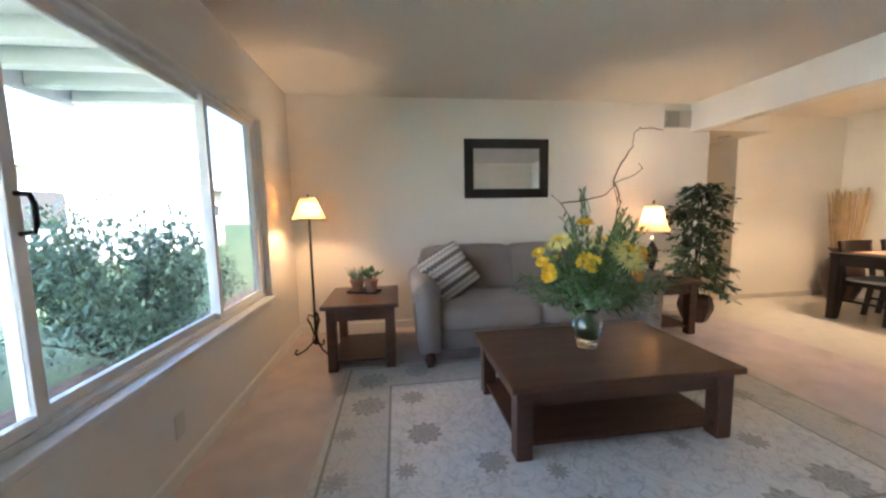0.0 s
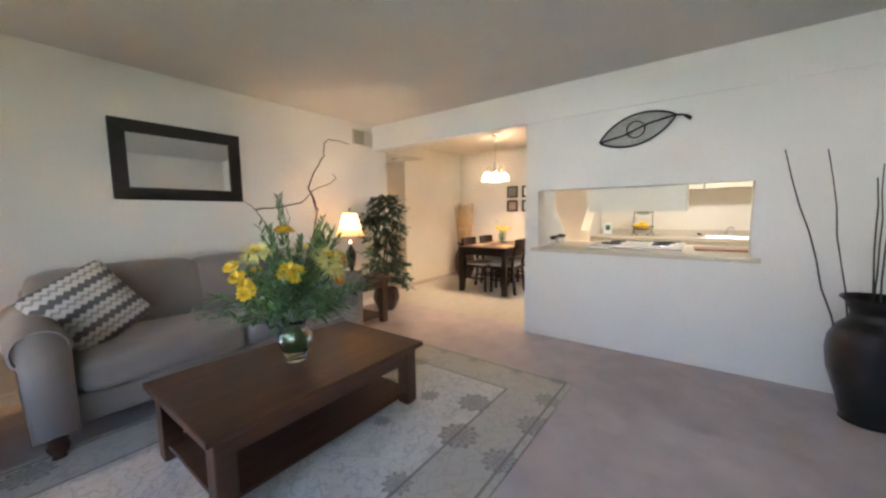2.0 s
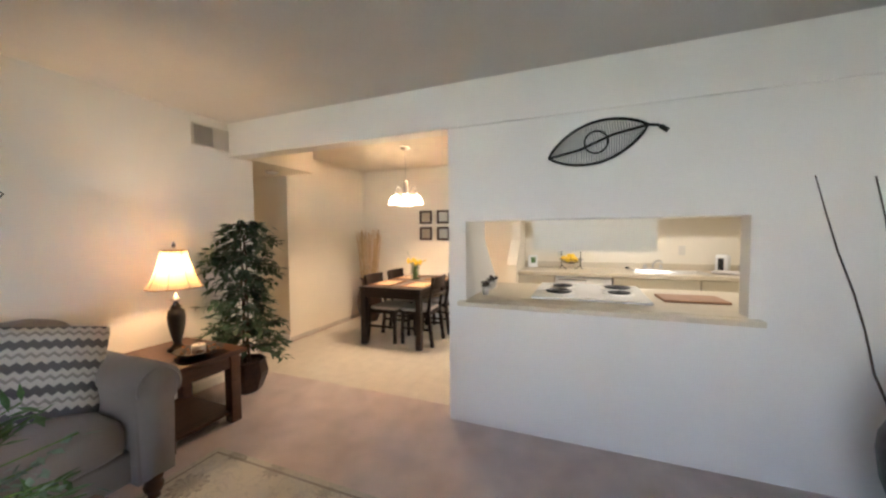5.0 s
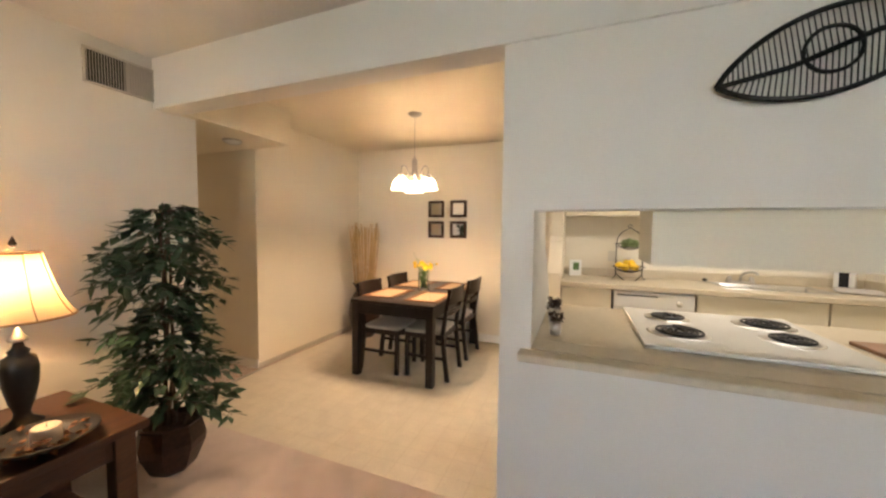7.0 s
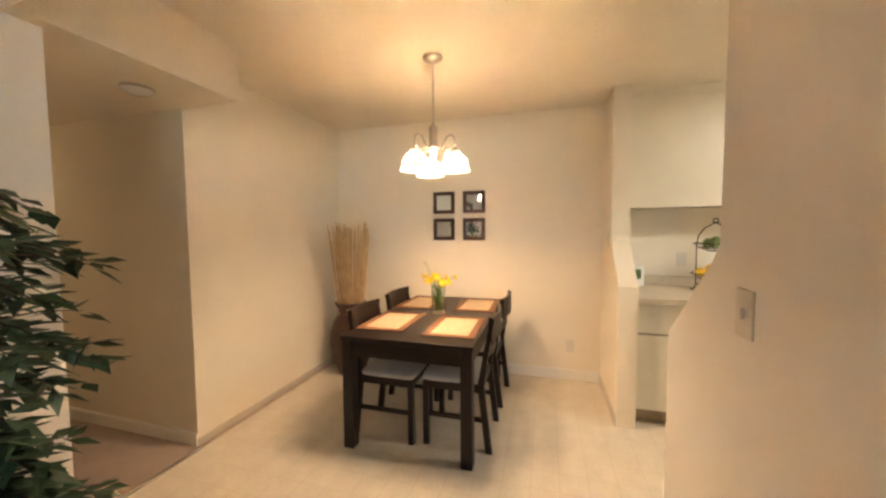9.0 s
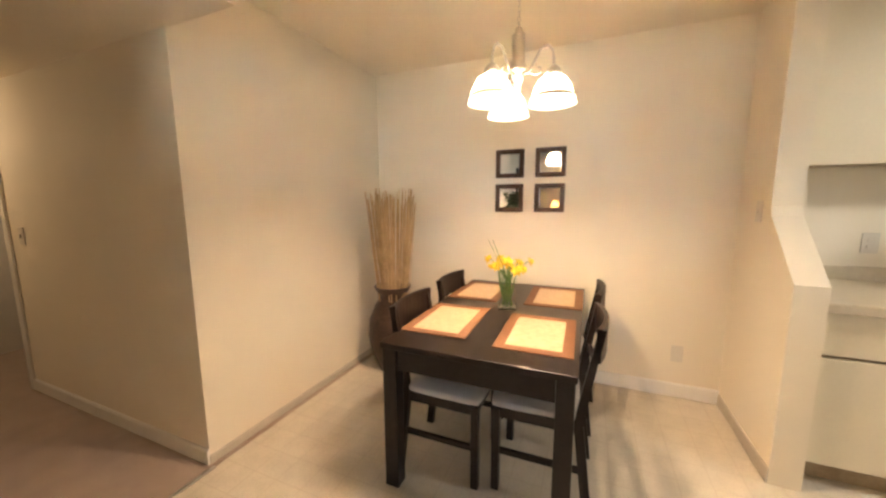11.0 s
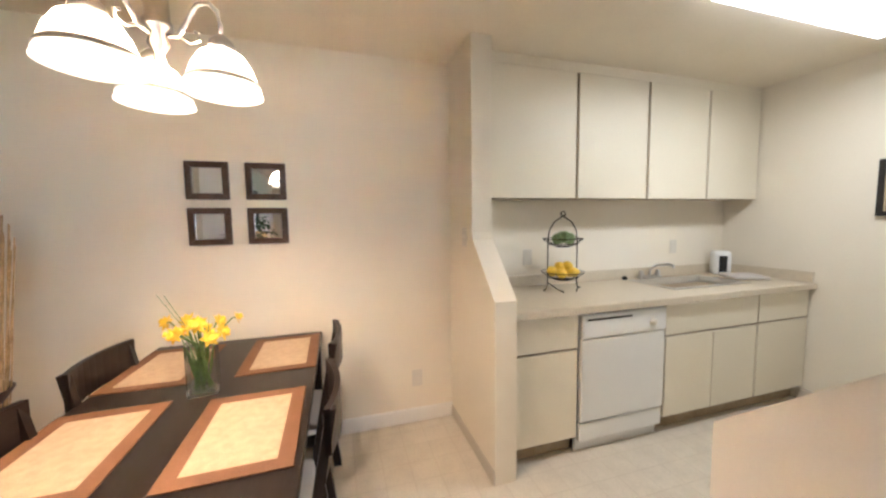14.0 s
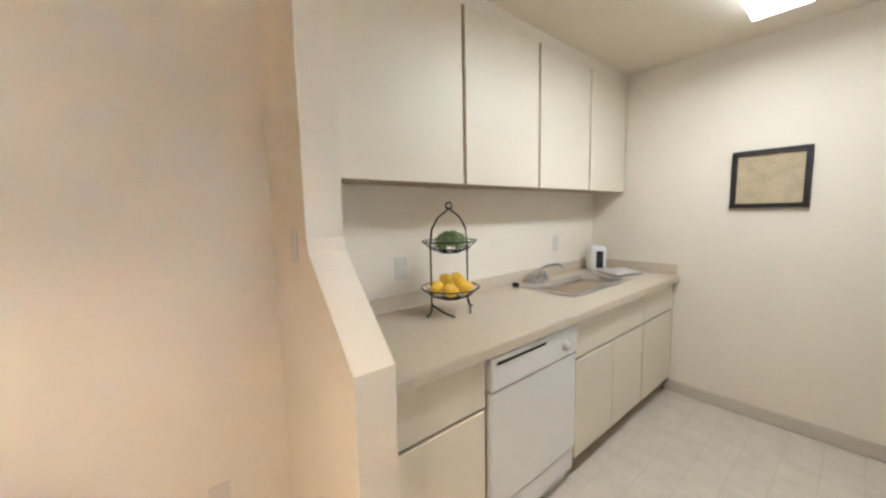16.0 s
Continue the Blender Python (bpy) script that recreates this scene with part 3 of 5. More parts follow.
def plank_table(name, x0, x1, y0, y1, h, label, leg=0.075, apron=0.10, shelf=0.09, drawer=True):
    root = thing(name, ((x0 + x1) / 2, (y0 + y1) / 2, 0), label, "table")
    w, d = (x1 - x0) / 2, (y1 - y0) / 2
    part("tabletop", B(-w, -d, h - 0.035, w, d, h, bevel=0.006), WOOD, root)
    i = 0.035
    for sx in (-1, 1):
        for sy in (-1, 1):
            a, b = sx * (w - i), sy * (d - i)
            part("leg", B(a, b, 0, a - sx * leg, b - sy * leg, h - 0.036, bevel=0.005), WOOD, root)
    for sy in (-1, 1):
        y = sy * (d - i - 0.012)
        part("apron", B(-w + i + leg, y, h - 0.036 - apron, w - i - leg, y - sy * 0.022, h - 0.036, bevel=0.003), WOOD, root)
    for sx in (-1, 1):
        x = sx * (w - i - 0.012)
        part("apron", B(x, -d + i + leg, h - 0.036 - apron, x - sx * 0.022, d - i - leg, h - 0.036, bevel=0.003), WOOD, root)
    part("shelf", B(-w + i + 0.02, -d + i + 0.02, shelf - 0.022, w - i - 0.02, d - i - 0.02, shelf, bevel=0.004), WOOD, root)
    if drawer:
        part("drawer_front", B(-w + i + leg + 0.03, -d + i + 0.004, h - 0.036 - apron + 0.012, w - i - leg - 0.03, -d + i + 0.013, h - 0.05, bevel=0.003), WOOD, root)
    return root


plank_table("end_table", 1.17, 1.77, 4.385, 5.10, 0.545, "brown wooden end table with lower shelf beside sofa")
plank_table("end_table", 4.10, 4.70, 4.63, 5.33, 0.545, "brown wooden end table with lamp beside sofa")
plank_table("coffee_table", 2.285, 3.545, 3.19, 3.99, 0.403, "dark brown wooden coffee table with shelf on rug", leg=0.085, apron=0.09, shelf=0.085, drawer=False).location.z = 0.012
plank_table("side_table", 3.30, 3.89, 0.66, 1.04, 0.725, "dark brown wooden side table by the wall", drawer=False)


def floor_lamp():
    root = thing("floor_lamp", (1.02, 4.87, 0), "wrought-iron floor lamp with lit golden shade", "floor lamp")
    part("pole", tube(bmesh.new(), [(0, 0, 0.10), (0, 0, 0.6), (0, 0, 1.2), (0, 0, 1.27)], 0.011, 10), IRON, root)
    for k in range(3):
        a = radians(200 + 120 * k)
        c, s = math.cos(a), math.sin(a)
        pts = [(0.012, 0.34), (0.05, 0.36), (0.062, 0.32), (0.035, 0.26), (0.014, 0.18), (0.03, 0.10), (0.08, 0.05), (0.13, 0.025), (0.165, 0.012), (0.18, 0.03), (0.172, 0.055), (0.155, 0.05)]
        part("scroll_foot", tube(bmesh.new(), [(c * r, s * r, z) for r, z in pts], 0.0085, 8), IRON, root)
    part("collar", lathe(bmesh.new(), [(0, 0.08), (0.02, 0.08), (0.024, 0.1), (0.016, 0.13), (0, 0.13)], 14), IRON, root)
    sh = part("shade", lathe(bmesh.new(), [(0.145, 1.205), (0.142, 1.207), (0.062, 1.395), (0.060, 1.395), (0.141, 1.205)], 40), SHADEGOLD, root, "golden empire lamp shade")
    part("trim", lathe(bmesh.new(), [(0.146, 1.203), (0.147, 1.212), (0.142, 1.212)], 40), SHADERIM, sh)
    part("finial", lathe(bmesh.new(), [(0, 1.40), (0.008, 1.40), (0.011, 1.41), (0.004, 1.425), (0, 1.43)], 10), IRON, root)
    part("harp", tube(bmesh.new(), [(0.0, 0, 1.27), (0.04, 0, 1.29), (0.045, 0, 1.34), (0.0, 0, 1.40)], 0.002, 5), IRON, root)


floor_lamp()


def table_lamp():
    root = thing("table_lamp", (4.46, 5.04, 0.545), "dark urn table lamp with lit bell shade", "table lamp")
    root.matrix_basis = root.matrix_basis @ Matrix.Diagonal((0.94, 0.94, 1.07, 1))
    part("body", lathe(bmesh.new(), [(0, 0), (0.062, 0), (0.065, 0.015), (0.05, 0.025), (0.03, 0.04), (0.026, 0.06), (0.04, 0.10), (0.056, 0.17), (0.06, 0.23), (0.052, 0.275), (0.03, 0.29), (0.036, 0.30), (0.02, 0.315), (0.014, 0.34), (0, 0.34)], 28), BLACKWOOD, root)
    part("collar", lathe(bmesh.new(), [(0, 0.34), (0.03, 0.34), (0.034, 0.35), (0.02, 0.36), (0.01, 0.385), (0, 0.39)], 18), NICKEL, root)
    prof = [(0.185, 0.43), (0.165, 0.455), (0.14, 0.50), (0.118, 0.56), (0.10, 0.62), (0.085, 0.68)]
    sh = part("shade", lathe(bmesh.new(), prof + [(r - 0.002, z) for r, z in prof[::-1]], 36), SHADE, root, "cream bell lamp shade with dark ribs")
    for k in range(8):
        a = 2 * math.pi * k / 8
        part("rib", tube(bmesh.new(), [((r + 0.001) * math.cos(a), (r + 0.001) * math.sin(a), z) for r, z in prof], 0.0022, 5), SHADERIM, sh)
    for r, z in (prof[0], prof[-1]):
        part("trim", lathe(bmesh.new(), [(r + 0.002, z - 0.004), (r + 0.002, z + 0.004), (r - 0.002, z + 0.004)], 36), SHADERIM, sh)
    part("harp", tube(bmesh.new(), [(0.0, 0, 0.385), (0.05, 0, 0.44), (0.055, 0, 0.6), (0, 0, 0.70)], 0.002, 5), NICKEL, root)
    part("finial", lathe(bmesh.new(), [(0, 0.70), (0.01, 0.70), (0.014, 0.715), (0.005, 0.735), (0, 0.745)], 12), IRON, root)


table_lamp()


def wall_mirror():
    x0, x1, z0, z1 = 2.515, 3.46, 1.393, 2.024
    root = thing("wall_mirror", ((x0 + x1) / 2, YN, (z0 + z1) / 2), "rectangular wall mirror in black wooden frame", "mirror")
    w, h = (x1 - x0) / 2, (z1 - z0) / 2
    f = 0.10
    for pts in ([(-w, -h), (w, -h), (w - f, -h + f), (-w + f, -h + f)], [(w, -h), (w, h), (w - f, h - f), (w - f, -h + f)], [(w, h), (-w, h), (-w + f, h - f), (w - f, h - f)], [(-w, h), (-w, -h), (-w + f, -h + f), (-w + f, h - f)]):
        bm = prism(bmesh.new(), pts, -0.032, -0.002)
        bmesh.ops.bevel(bm, geom=list(bm.edges), offset=0.005, segments=2, affect="EDGES")
        part("frame_rail", bm, BLACKWOOD, root)
    part("glass", B(-w + f - 0.01, -0.016, -h + f - 0.01, w - f + 0.01, -0.008, h - f + 0.01), MIRROR, root, "silvered mirror glass")


wall_mirror()


def wall_vent():
    root = thing("wall_vent", (5.066, YN, 2.268), "metal wall register with slats below ceiling", "vent")
    part("frame", frame_vent(), VENTW, root)
    part("backing", B(-0.19, -0.004, -0.088, 0.19, -0.001, 0.088), DARKSLOT, root)
    for side, a, b in (("open", -0.185, -0.005), ("shut", 0.005, 0.185)):
        for k in range(14):
            x = a + (b - a) * (k + 0.5) / 14
            t = 0.0008 if side == "open" else 0.0045
            part("slat", B(x - t, -0.013, -0.085, x + t, -0.005, 0.085), VENTW, root)


def frame_vent():
    bm = bmesh.new()
    box(bm, -0.197, -0.016, -0.097, 0.197, 0, -0.085, 0.002), box(bm, -0.197, -0.016, 0.085, 0.197, 0, 0.097, 0.002)
    box(bm, -0.197, -0.016, -0.085, -0.185, 0, 0.085, 0.002), box(bm, 0.185, -0.016, -0.085, 0.197, 0, 0.085, 0.002)
    box(bm, -0.005, -0.016, -0.085, 0.005, 0, 0.085, 0.002)
    return bm


wall_vent()


def wall_plate(at, turn, label, kind="outlet"):
    """A plate on a wall; local -y looks into the room."""
    root = thing(kind, at, label, kind, turn=turn)
    part("plate", B(-0.036, -0.006, -0.058, 0.036, 0, 0.058, bevel=0.002), PLATE, root)
    if kind == "outlet":
        for z in (-0.022, 0.022):
            part("socket", B(-0.014, -0.008, z - 0.013, 0.014, -0.006, z + 0.013, bevel=0.002), PLATE, root)
    else:
        part("toggle", B(-0.005, -0.014, -0.012, 0.005, -0.006, 0.012, bevel=0.001), PLATE, root)


wall_plate((XW, 3.40, 0.268), 90, "cream wall outlet under the window")
wall_plate((7.922, 3.43, 0.315), -90, "cream wall outlet on dining wall")
wall_plate((7.629, 3.175, 1.30), 180, "cream light switch on partition", "light_switch")
wall_plate((6.25, 7.55, 1.14), -90, "cream light switch in the hall", "light_switch")
wall_plate((7.922, 2.57, 1.12), -90, "cream outlet above kitchen counter")
wall_plate((7.922, 1.15, 1.15), -90, "cream outlet above kitchen counter")
wall_plate((5.60, 3.20, 1.18), 180, "cream light switch on kitchen partition", "light_switch")


def leaf_ornament():
    """An eye-shaped wire leaf with a ring, ribs and a stem on the wall."""
    root = thing("wall_ornament", (XK - 0.012, 2.225, 1.925), "black metal leaf-shaped wire wall ornament", "wall decoration")
    tilt = radians(15)

    def P(u, v, off=0.0):
        # u along the leaf towards its stem, v across; the wall runs along y
        return (-0.012 - off, -(u * math.cos(tilt) - v * math.sin(tilt)), u * math.sin(tilt) + v * math.cos(tilt))
    L, H = 0.285, 0.122
    def edge(u):
        return H * (1 - (abs(u) / L) ** 2.0) ** 0.85
    N = 24
    us = [-L + 2 * L * k / N for k in range(N + 1)]
    for s in (1, -1):
        part("rim", tube(bmesh.new(), [P(u, s * edge(u), 0.012) for u in us], 0.0085, 8), BLACK, root)
    part("midrib", tube(bmesh.new(), [P(-L, 0, 0.012), P(-0.1, -0.012, 0.014), P(0.1, 0.012, 0.014), P(L, 0.0, 0.012), P(L + 0.045, -0.02, 0.012), P(L + 0.075, -0.055, 0.012)], 0.0085, 8), BLACK, root)
    part("stem_end", tube(bmesh.new(), [P(L + 0.055, -0.03, 0.012), P(L + 0.085, -0.07, 0.012)], 0.014, 8), BLACK, root)
    part("ring", tube(bmesh.new(), [P(0.066 * math.cos(2 * math.pi * k / 24), 0.066 * math.sin(2 * math.pi * k / 24), 0.018) for k in range(25)], 0.006, 6), BLACK, root)
    for k in range(38):
        u = -L + 0.02 + (2 * L - 0.04) * k / 37
        part("wire", tube(bmesh.new(), [P(u - 0.02, -edge(u - 0.02) if abs(u - 0.02) < L else 0, 0.012), P(u + 0.01, 0, 0.012), P(min(u + 0.02, L), edge(min(u + 0.02, L)), 0.012)], 0.0022, 4), BLACK, root)


leaf_ornament()


def branch_path(rng, p, d, length, n, wob):
    pts = [Vector(p)]
    d = Vector(d).normalized()
    for k in range(n):
        d = (d + rnd(rng, wob)).normalized()
        pts.append(pts[-1] + d * length / n)
    return pts


def tall_jar_with_sticks():
    root = thing("floor_vase", (4.86, 0.915, 0), "tall black woven floor vase on carpet", "vase")
    prof = [(0, 0.0), (0.10, 0.0), (0.108, 0.01), (0.14, 0.15), (0.185, 0.30), (0.198, 0.42), (0.192, 0.49), (0.165, 0.56), (0.115, 0.615), (0.108, 0.65), (0.125, 0.70), (0.15, 0.735), (0.146, 0.738), (0.118, 0.70), (0.098, 0.65), (0.10, 0.61), (0.16, 0.50), (0.10, 0.1), (0, 0.09)]
    fine = []
    for (r0, z0), (r1, z1) in zip(prof, prof[1:]):
        for k in range(4):
            t = k / 4
            fine.append((r0 + (r1 - r0) * t, z0 + (z1 - z0) * t))
    fine.append(prof[-1])
    part("body", lathe(bmesh.new(), fine, 44), JARBLACK, root)
    part("rim", lathe(bmesh.new(), [(0.149 + 0.008 * math.cos(a), 0.737 + 0.008 * math.sin(a)) for a in np.linspace(0, 2 * math.pi, 9)], 44), JARBLACK, root)
    part("foot_ring", lathe(bmesh.new(), [(0.103, 0.0), (0.114, 0.004), (0.116, 0.016), (0.109, 0.022)], 44), JARBLACK, root)
    rng = random.Random(5)
    tips = [(0.02, 0.44, 1.62), (0.0, 0.26, 1.60), (0.05, -0.02, 1.79), (0.0, 0.06, 1.42), (-0.05, -0.12, 1.60), (0.03, -0.20, 1.55), (0.02, -0.26, 1.50), (-0.02, -0.05, 1.35), (0.08, 0.02, 1.5), (-0.04, -0.17, 1.3)]
    for k, (tx, ty, tz) in enumerate(tips):
        st = thing("stick", (4.86, 0.915, 0), "thin dark bare stick standing in floor vase", "stick", "sticks in the vase")
        a, b = Vector((tx * 0.2, ty * 0.12, 0.10)), Vector((tx, ty, tz))
        pts = [a + (b - a) * (j / 9) + (rnd(rng, 0.008) if 0 < j < 9 else Vector()) for j in range(10)]
        part("shoot", tube(bmesh.new(), pts, 0.0065, 6, 0.0028), TWIG, st)


tall_jar_with_sticks()


def potted_ficus():
    root = thing("ficus_plant", (5.03, 5.06, 0), "leafy artificial ficus tree in a brown faceted pot", "potted plant")
    part("pot", lathe(bmesh.new(), [(0, 0), (0.105, 0), (0.12, 0.02), (0.165, 0.13), (0.17, 0.17), (0.15, 0.26), (0.158, 0.275), (0.146, 0.28), (0.136, 0.25), (0, 0.24)], 8, flat=True), JARBROWN, root, "dark brown eight-sided pot")
    rng = random.Random(11)
    bt, bl = bmesh.new(), bmesh.new()
    part("soil", lathe(bmesh.new(), [(0, 0.252), (0.07, 0.256), (0.138, 0.25)], 16), MULCH, root)
    for k in range(3):
        a = 2.1 * k
        pts = [Vector((0.02 * math.cos(a + z * 5), 0.02 * math.sin(a + z * 5), z)) for z in np.linspace(0.24, 1.38, 16)]
        tube(bt, pts, 0.011, 6, 0.006)
    part("trunk", bt, BARK, root, "twisted pale trunk")
    lb = bmesh.new()
    for k in range(165):
        z = rng.uniform(0.36, 1.50)
        a = rng.uniform(0, 2 * math.pi)
        reach = (0.30 if z < 0.75 else 0.20 if z < 0.98 else 0.275) * (1.0 if z < 1.36 else 0.75) * rng.uniform(0.6, 1.15)
        p0 = Vector((0.02 * math.cos(a), 0.02 * math.sin(a), z))
        d = Vector((math.cos(a), math.sin(a), rng.uniform(0.0, 0.55)))
        pts = [p0 + d * reach * t + Vector((0, 0, -0.12 * t * t)) for t in (0, 0.35, 0.7, 1)]
        tube(lb, pts, 0.0032, 4, 0.0015)
        for j in range(14):
            t = rng.uniform(0.25, 1.05)
            q = p0 + d * reach * t + Vector((0, 0, -0.12 * t * t)) + rnd(rng, 0.015)
            dd = Vector((math.cos(a + rng.uniform(-1.4, 1.4)), math.sin(a + rng.uniform(-1.4, 1.4)), rng.uniform(-0.9, 0.25)))
            leaf(bl, q, dd, Vector((0, 0, 1)) + rnd(rng, 0.4), rng.uniform(0.065, 0.105), rng.uniform(0.03, 0.046))
    tagged(part("twigs", lb, BARK, root), kind="stuff")
    part("leaves", bl, LEAF, root, "glossy dark green leaves")


potted_ficus()


def petals(bm, c, up, r, n, w, rng, droop=0.1, rows=1):
    up = up.normalized()
    a = up.cross(Vector((0.3, 0.9, 0.1))).normalized()
    b = up.cross(a)
    for q in range(rows):
        for k in range(n):
            t = 2 * math.pi * (k + 0.5 * q) / n + rng.uniform(-0.1, 0.1)
            d = (math.cos(t) * a + math.sin(t) * b + up * (0.25 + 0.5 * q - droop)).normalized()
            leaf(bm, c + d * r * 0.12, d, up, r * (1 - 0.22 * q), w, 0.15)


def bouquet():
    X, Y, Z = 2.90, 3.61, 0.416
    vase = thing("glass_vase", (X, Y, Z), "clear ribbed glass vase with water and stems on coffee table", "vase")
    prof = [(0.0, 0.0), (0.05, 0.0), (0.055, 0.012), (0.05, 0.03), (0.07, 0.08), (0.082, 0.125), (0.078, 0.165), (0.055, 0.20), (0.05, 0.215), (0.068, 0.245), (0.066, 0.246), (0.046, 0.215), (0.051, 0.20), (0.074, 0.165), (0.078, 0.125), (0.066, 0.08), (0.046, 0.034), (0, 0.03)]
    bm = lathe(bmesh.new(), [(r * 1.13, z) for r, z in prof], 48)
    for v in bm.verts:
        r = math.hypot(v.co.x, v.co.y)
        if r > 1e-4:
            g = 1 + 0.025 * math.cos(12 * math.atan2(v.co.y, v.co.x))
            v.co.x *= g
            v.co.y *= g
    part("body", bm, CLEAR, vase)
    root = thing("flower_bouquet", (X, Y, Z), "large bouquet of yellow flowers and greenery in glass vase", "flowers")
    rng = random.Random(21)
    stems, green, grey = bmesh.new(), bmesh.new(), bmesh.new()
    base = Vector((0, 0, 0.25))

    def stem(tip, r=0.0028):
        foot = Vector((-tip.x * 0.10 + rng.uniform(-0.03, 0.03), -tip.y * 0.10 + rng.uniform(-0.03, 0.03), 0.04))
        neck = base + Vector((rng.uniform(-0.025, 0.025), rng.uniform(-0.025, 0.025), 0))
        pts = [foot, neck] + [neck + (tip - neck) * t + Vector((0, 0, 0.05 * math.sin(math.pi * t))) for t in (0.35, 0.7, 1.0)]
        tube(stems, pts, r, 5)
        return pts

    for k in range(150):
        a, e = rng.uniform(0, 2 * math.pi), rng.uniform(0.14, 1.3)
        L = rng.uniform(0.22, 0.45) * (1.0 if e < 0.9 else 1.12)
        tip = base + Vector((math.cos(a) * math.cos(e) * L * 1.08, math.sin(a) * math.cos(e) * L * 1.08, math.sin(e) * L * 1.05)) + Vector((-0.03, -0.20, 0.06)) * L
        pts = stem(tip, 0.002)
        bm = green if rng.random() < 0.6 else grey
        nn = 26
        for j in range(nn):
            t = 0.3 + 0.7 * j / (nn - 1)
            q = base + (tip - base) * t
            d = (tip - base).normalized() + rnd(rng, 0.95)
            if bm is green:
                leaf(bm, q, d, Vector((0, 0, 1)), rng.uniform(0.036, 0.078), rng.uniform(0.012, 0.026))
            else:
                leaf(bm, q + rnd(rng, 0.014), d, Vector((0, 0, 1)) + rnd(rng, 0.5), rng.uniform(0.02, 0.04), rng.uniform(0.009, 0.018))
    # low trailing sprays
    for a0, L in ((2.9, 0.44), (3.2, 0.36), (0.1, 0.36), (-0.5, 0.33), (4.4, 0.3), (5.2, 0.32)):
        tip = base + Vector((math.cos(a0) * L, math.sin(a0) * L, 0.10))
        stem(tip, 0.002)
        for j in range(46):
            t = rng.uniform(0.35, 1.1)
            leaf(grey, base + (tip - base) * t + rnd(rng, 0.035), rnd(rng), Vector((0, 0, 1)), rng.uniform(0.018, 0.034), rng.uniform(0.008, 0.016))
    # gladiolus-like upright spikes
    for x, y, z in ((-0.05, 0.0, 0.92), (0.20, -0.02, 0.80), (-0.14, -0.05, 0.76), (0.15, -0.08, 0.72), (0.03, -0.06, 0.70)):
        tip = Vector((x, y, z))
        stem(tip, 0.003)
        for j in range(26):
            t = 0.62 + 0.4 * j / 25
            s = 1 if j % 2 else -1
            leaf(grey if j % 3 else green, base + (tip - base) * t, Vector((0.55 * s, rng.uniform(-0.5, 0.5), 1)), Vector((0, 1, 0.1)), 0.055 * (1.35 - t * 0.6), 0.017)
    heads = [(-0.19, -0.01, 0.645, "p"), (0.05, -0.28, 0.61, "p"), (0.07, -0.02, 0.635, "p"), (0.12, 0.02, 0.60, "p"), (0.10, -0.24, 0.55, "p"),
             (-0.13, -0.20, 0.565, "y"), (-0.10, -0.22, 0.55, "y"), (-0.155, -0.21, 0.54, "y"), (-0.12, -0.225, 0.525, "y"),
             (0.17, -0.21, 0.575, "o"), (0.185, -0.19, 0.60, "y"), (0.14, -0.225, 0.47, "o"), (-0.03, 0.0, 0.76, "y"), (-0.06, -0.02, 0.745, "y"), (0.0, 0.02, 0.74, "y"),
             (-0.30, -0.03, 0.53, "y"), (-0.28, -0.07, 0.49, "y"), (-0.26, -0.06, 0.455, "y"), (-0.31, 0.0, 0.58, "y"), (-0.29, -0.09, 0.455, "y"), (0.24, 0.06, 0.53, "y"), (-0.12, 0.16, 0.52, "y"), (0.10, 0.18, 0.55, "p")]
    for x, y, z, c in heads:
        tip = Vector((x, y, z))
        stem(tip, 0.0025)
        up = (tip - base + Vector((0, 0, 0.1)) + Vector((0, -0.15, 0))).normalized()
        bm = bmesh.new()
        if c == "p":
            petals(bm, tip, up, 0.092, 34, 0.011, rng, 0.35, 2)
            bloom = part("bloom", bm, PALE, root, "pale yellow spider bloom")
            core = bmesh.new()
            petals(core, tip + up * 0.006, up, 0.03, 16, 0.011, rng, -0.5, 2)
            part("bloom_centre", core, YELLOW, bloom)
        else:
            petals(bm, tip, up, 0.045, 11, 0.028, rng, 0.0, 3)
            part("bloom", bm, YELLOW if c == "y" else ORANGE, root, "bright yellow bloom" if c == "y" else "orange bloom")
    for ob in (part("stems", stems, STEM, root), part("foliage", green, LEAF2, root), part("filler_foliage", grey, LEAF3, root, "grey-green filler foliage")):
        tagged(ob, kind="stuff")
    # curly willow
    for pts in ([(0.02, 0.0, 0.2), (-0.02, -0.14, 0.5), (-0.05, -0.31, 0.754), (0.017, -0.25, 0.868), (-0.05, -0.32, 0.91), (-0.124, -0.40, 0.951), (-0.12, -0.45, 1.03), (-0.09, -0.48, 1.098), (-0.066, -0.45, 1.155), (-0.03, -0.43, 1.185), (0.025, -0.43, 1.19), (0.07, -0.46, 1.175)],
                [(0.03, 0.02, 0.25), (0.15, 0.06, 0.5), (0.225, 0.075, 0.712), (0.25, 0.12, 0.86), (0.228, 0.128, 0.979), (0.301, 0.153, 1.014), (0.345, 0.10, 1.035), (0.366, 0.05, 1.068), (0.339, 0.054, 1.10)],
                [(-0.01, 0.0, 0.2), (-0.08, -0.02, 0.5), (-0.14, -0.05, 0.77), (-0.16, 0.04, 0.87), (-0.20, 0.09, 0.92)],
                [(-0.16, 0.04, 0.87), (-0.08, -0.06, 0.88), (-0.02, -0.16, 0.90), (0.0, -0.24, 0.95)],
                [(0.02, 0.02, 0.25), (0.08, 0.16, 0.6), (0.10, 0.2, 0.75), (0.15, 0.24, 0.82), (0.13, 0.26, 0.9)]):
        sm = []
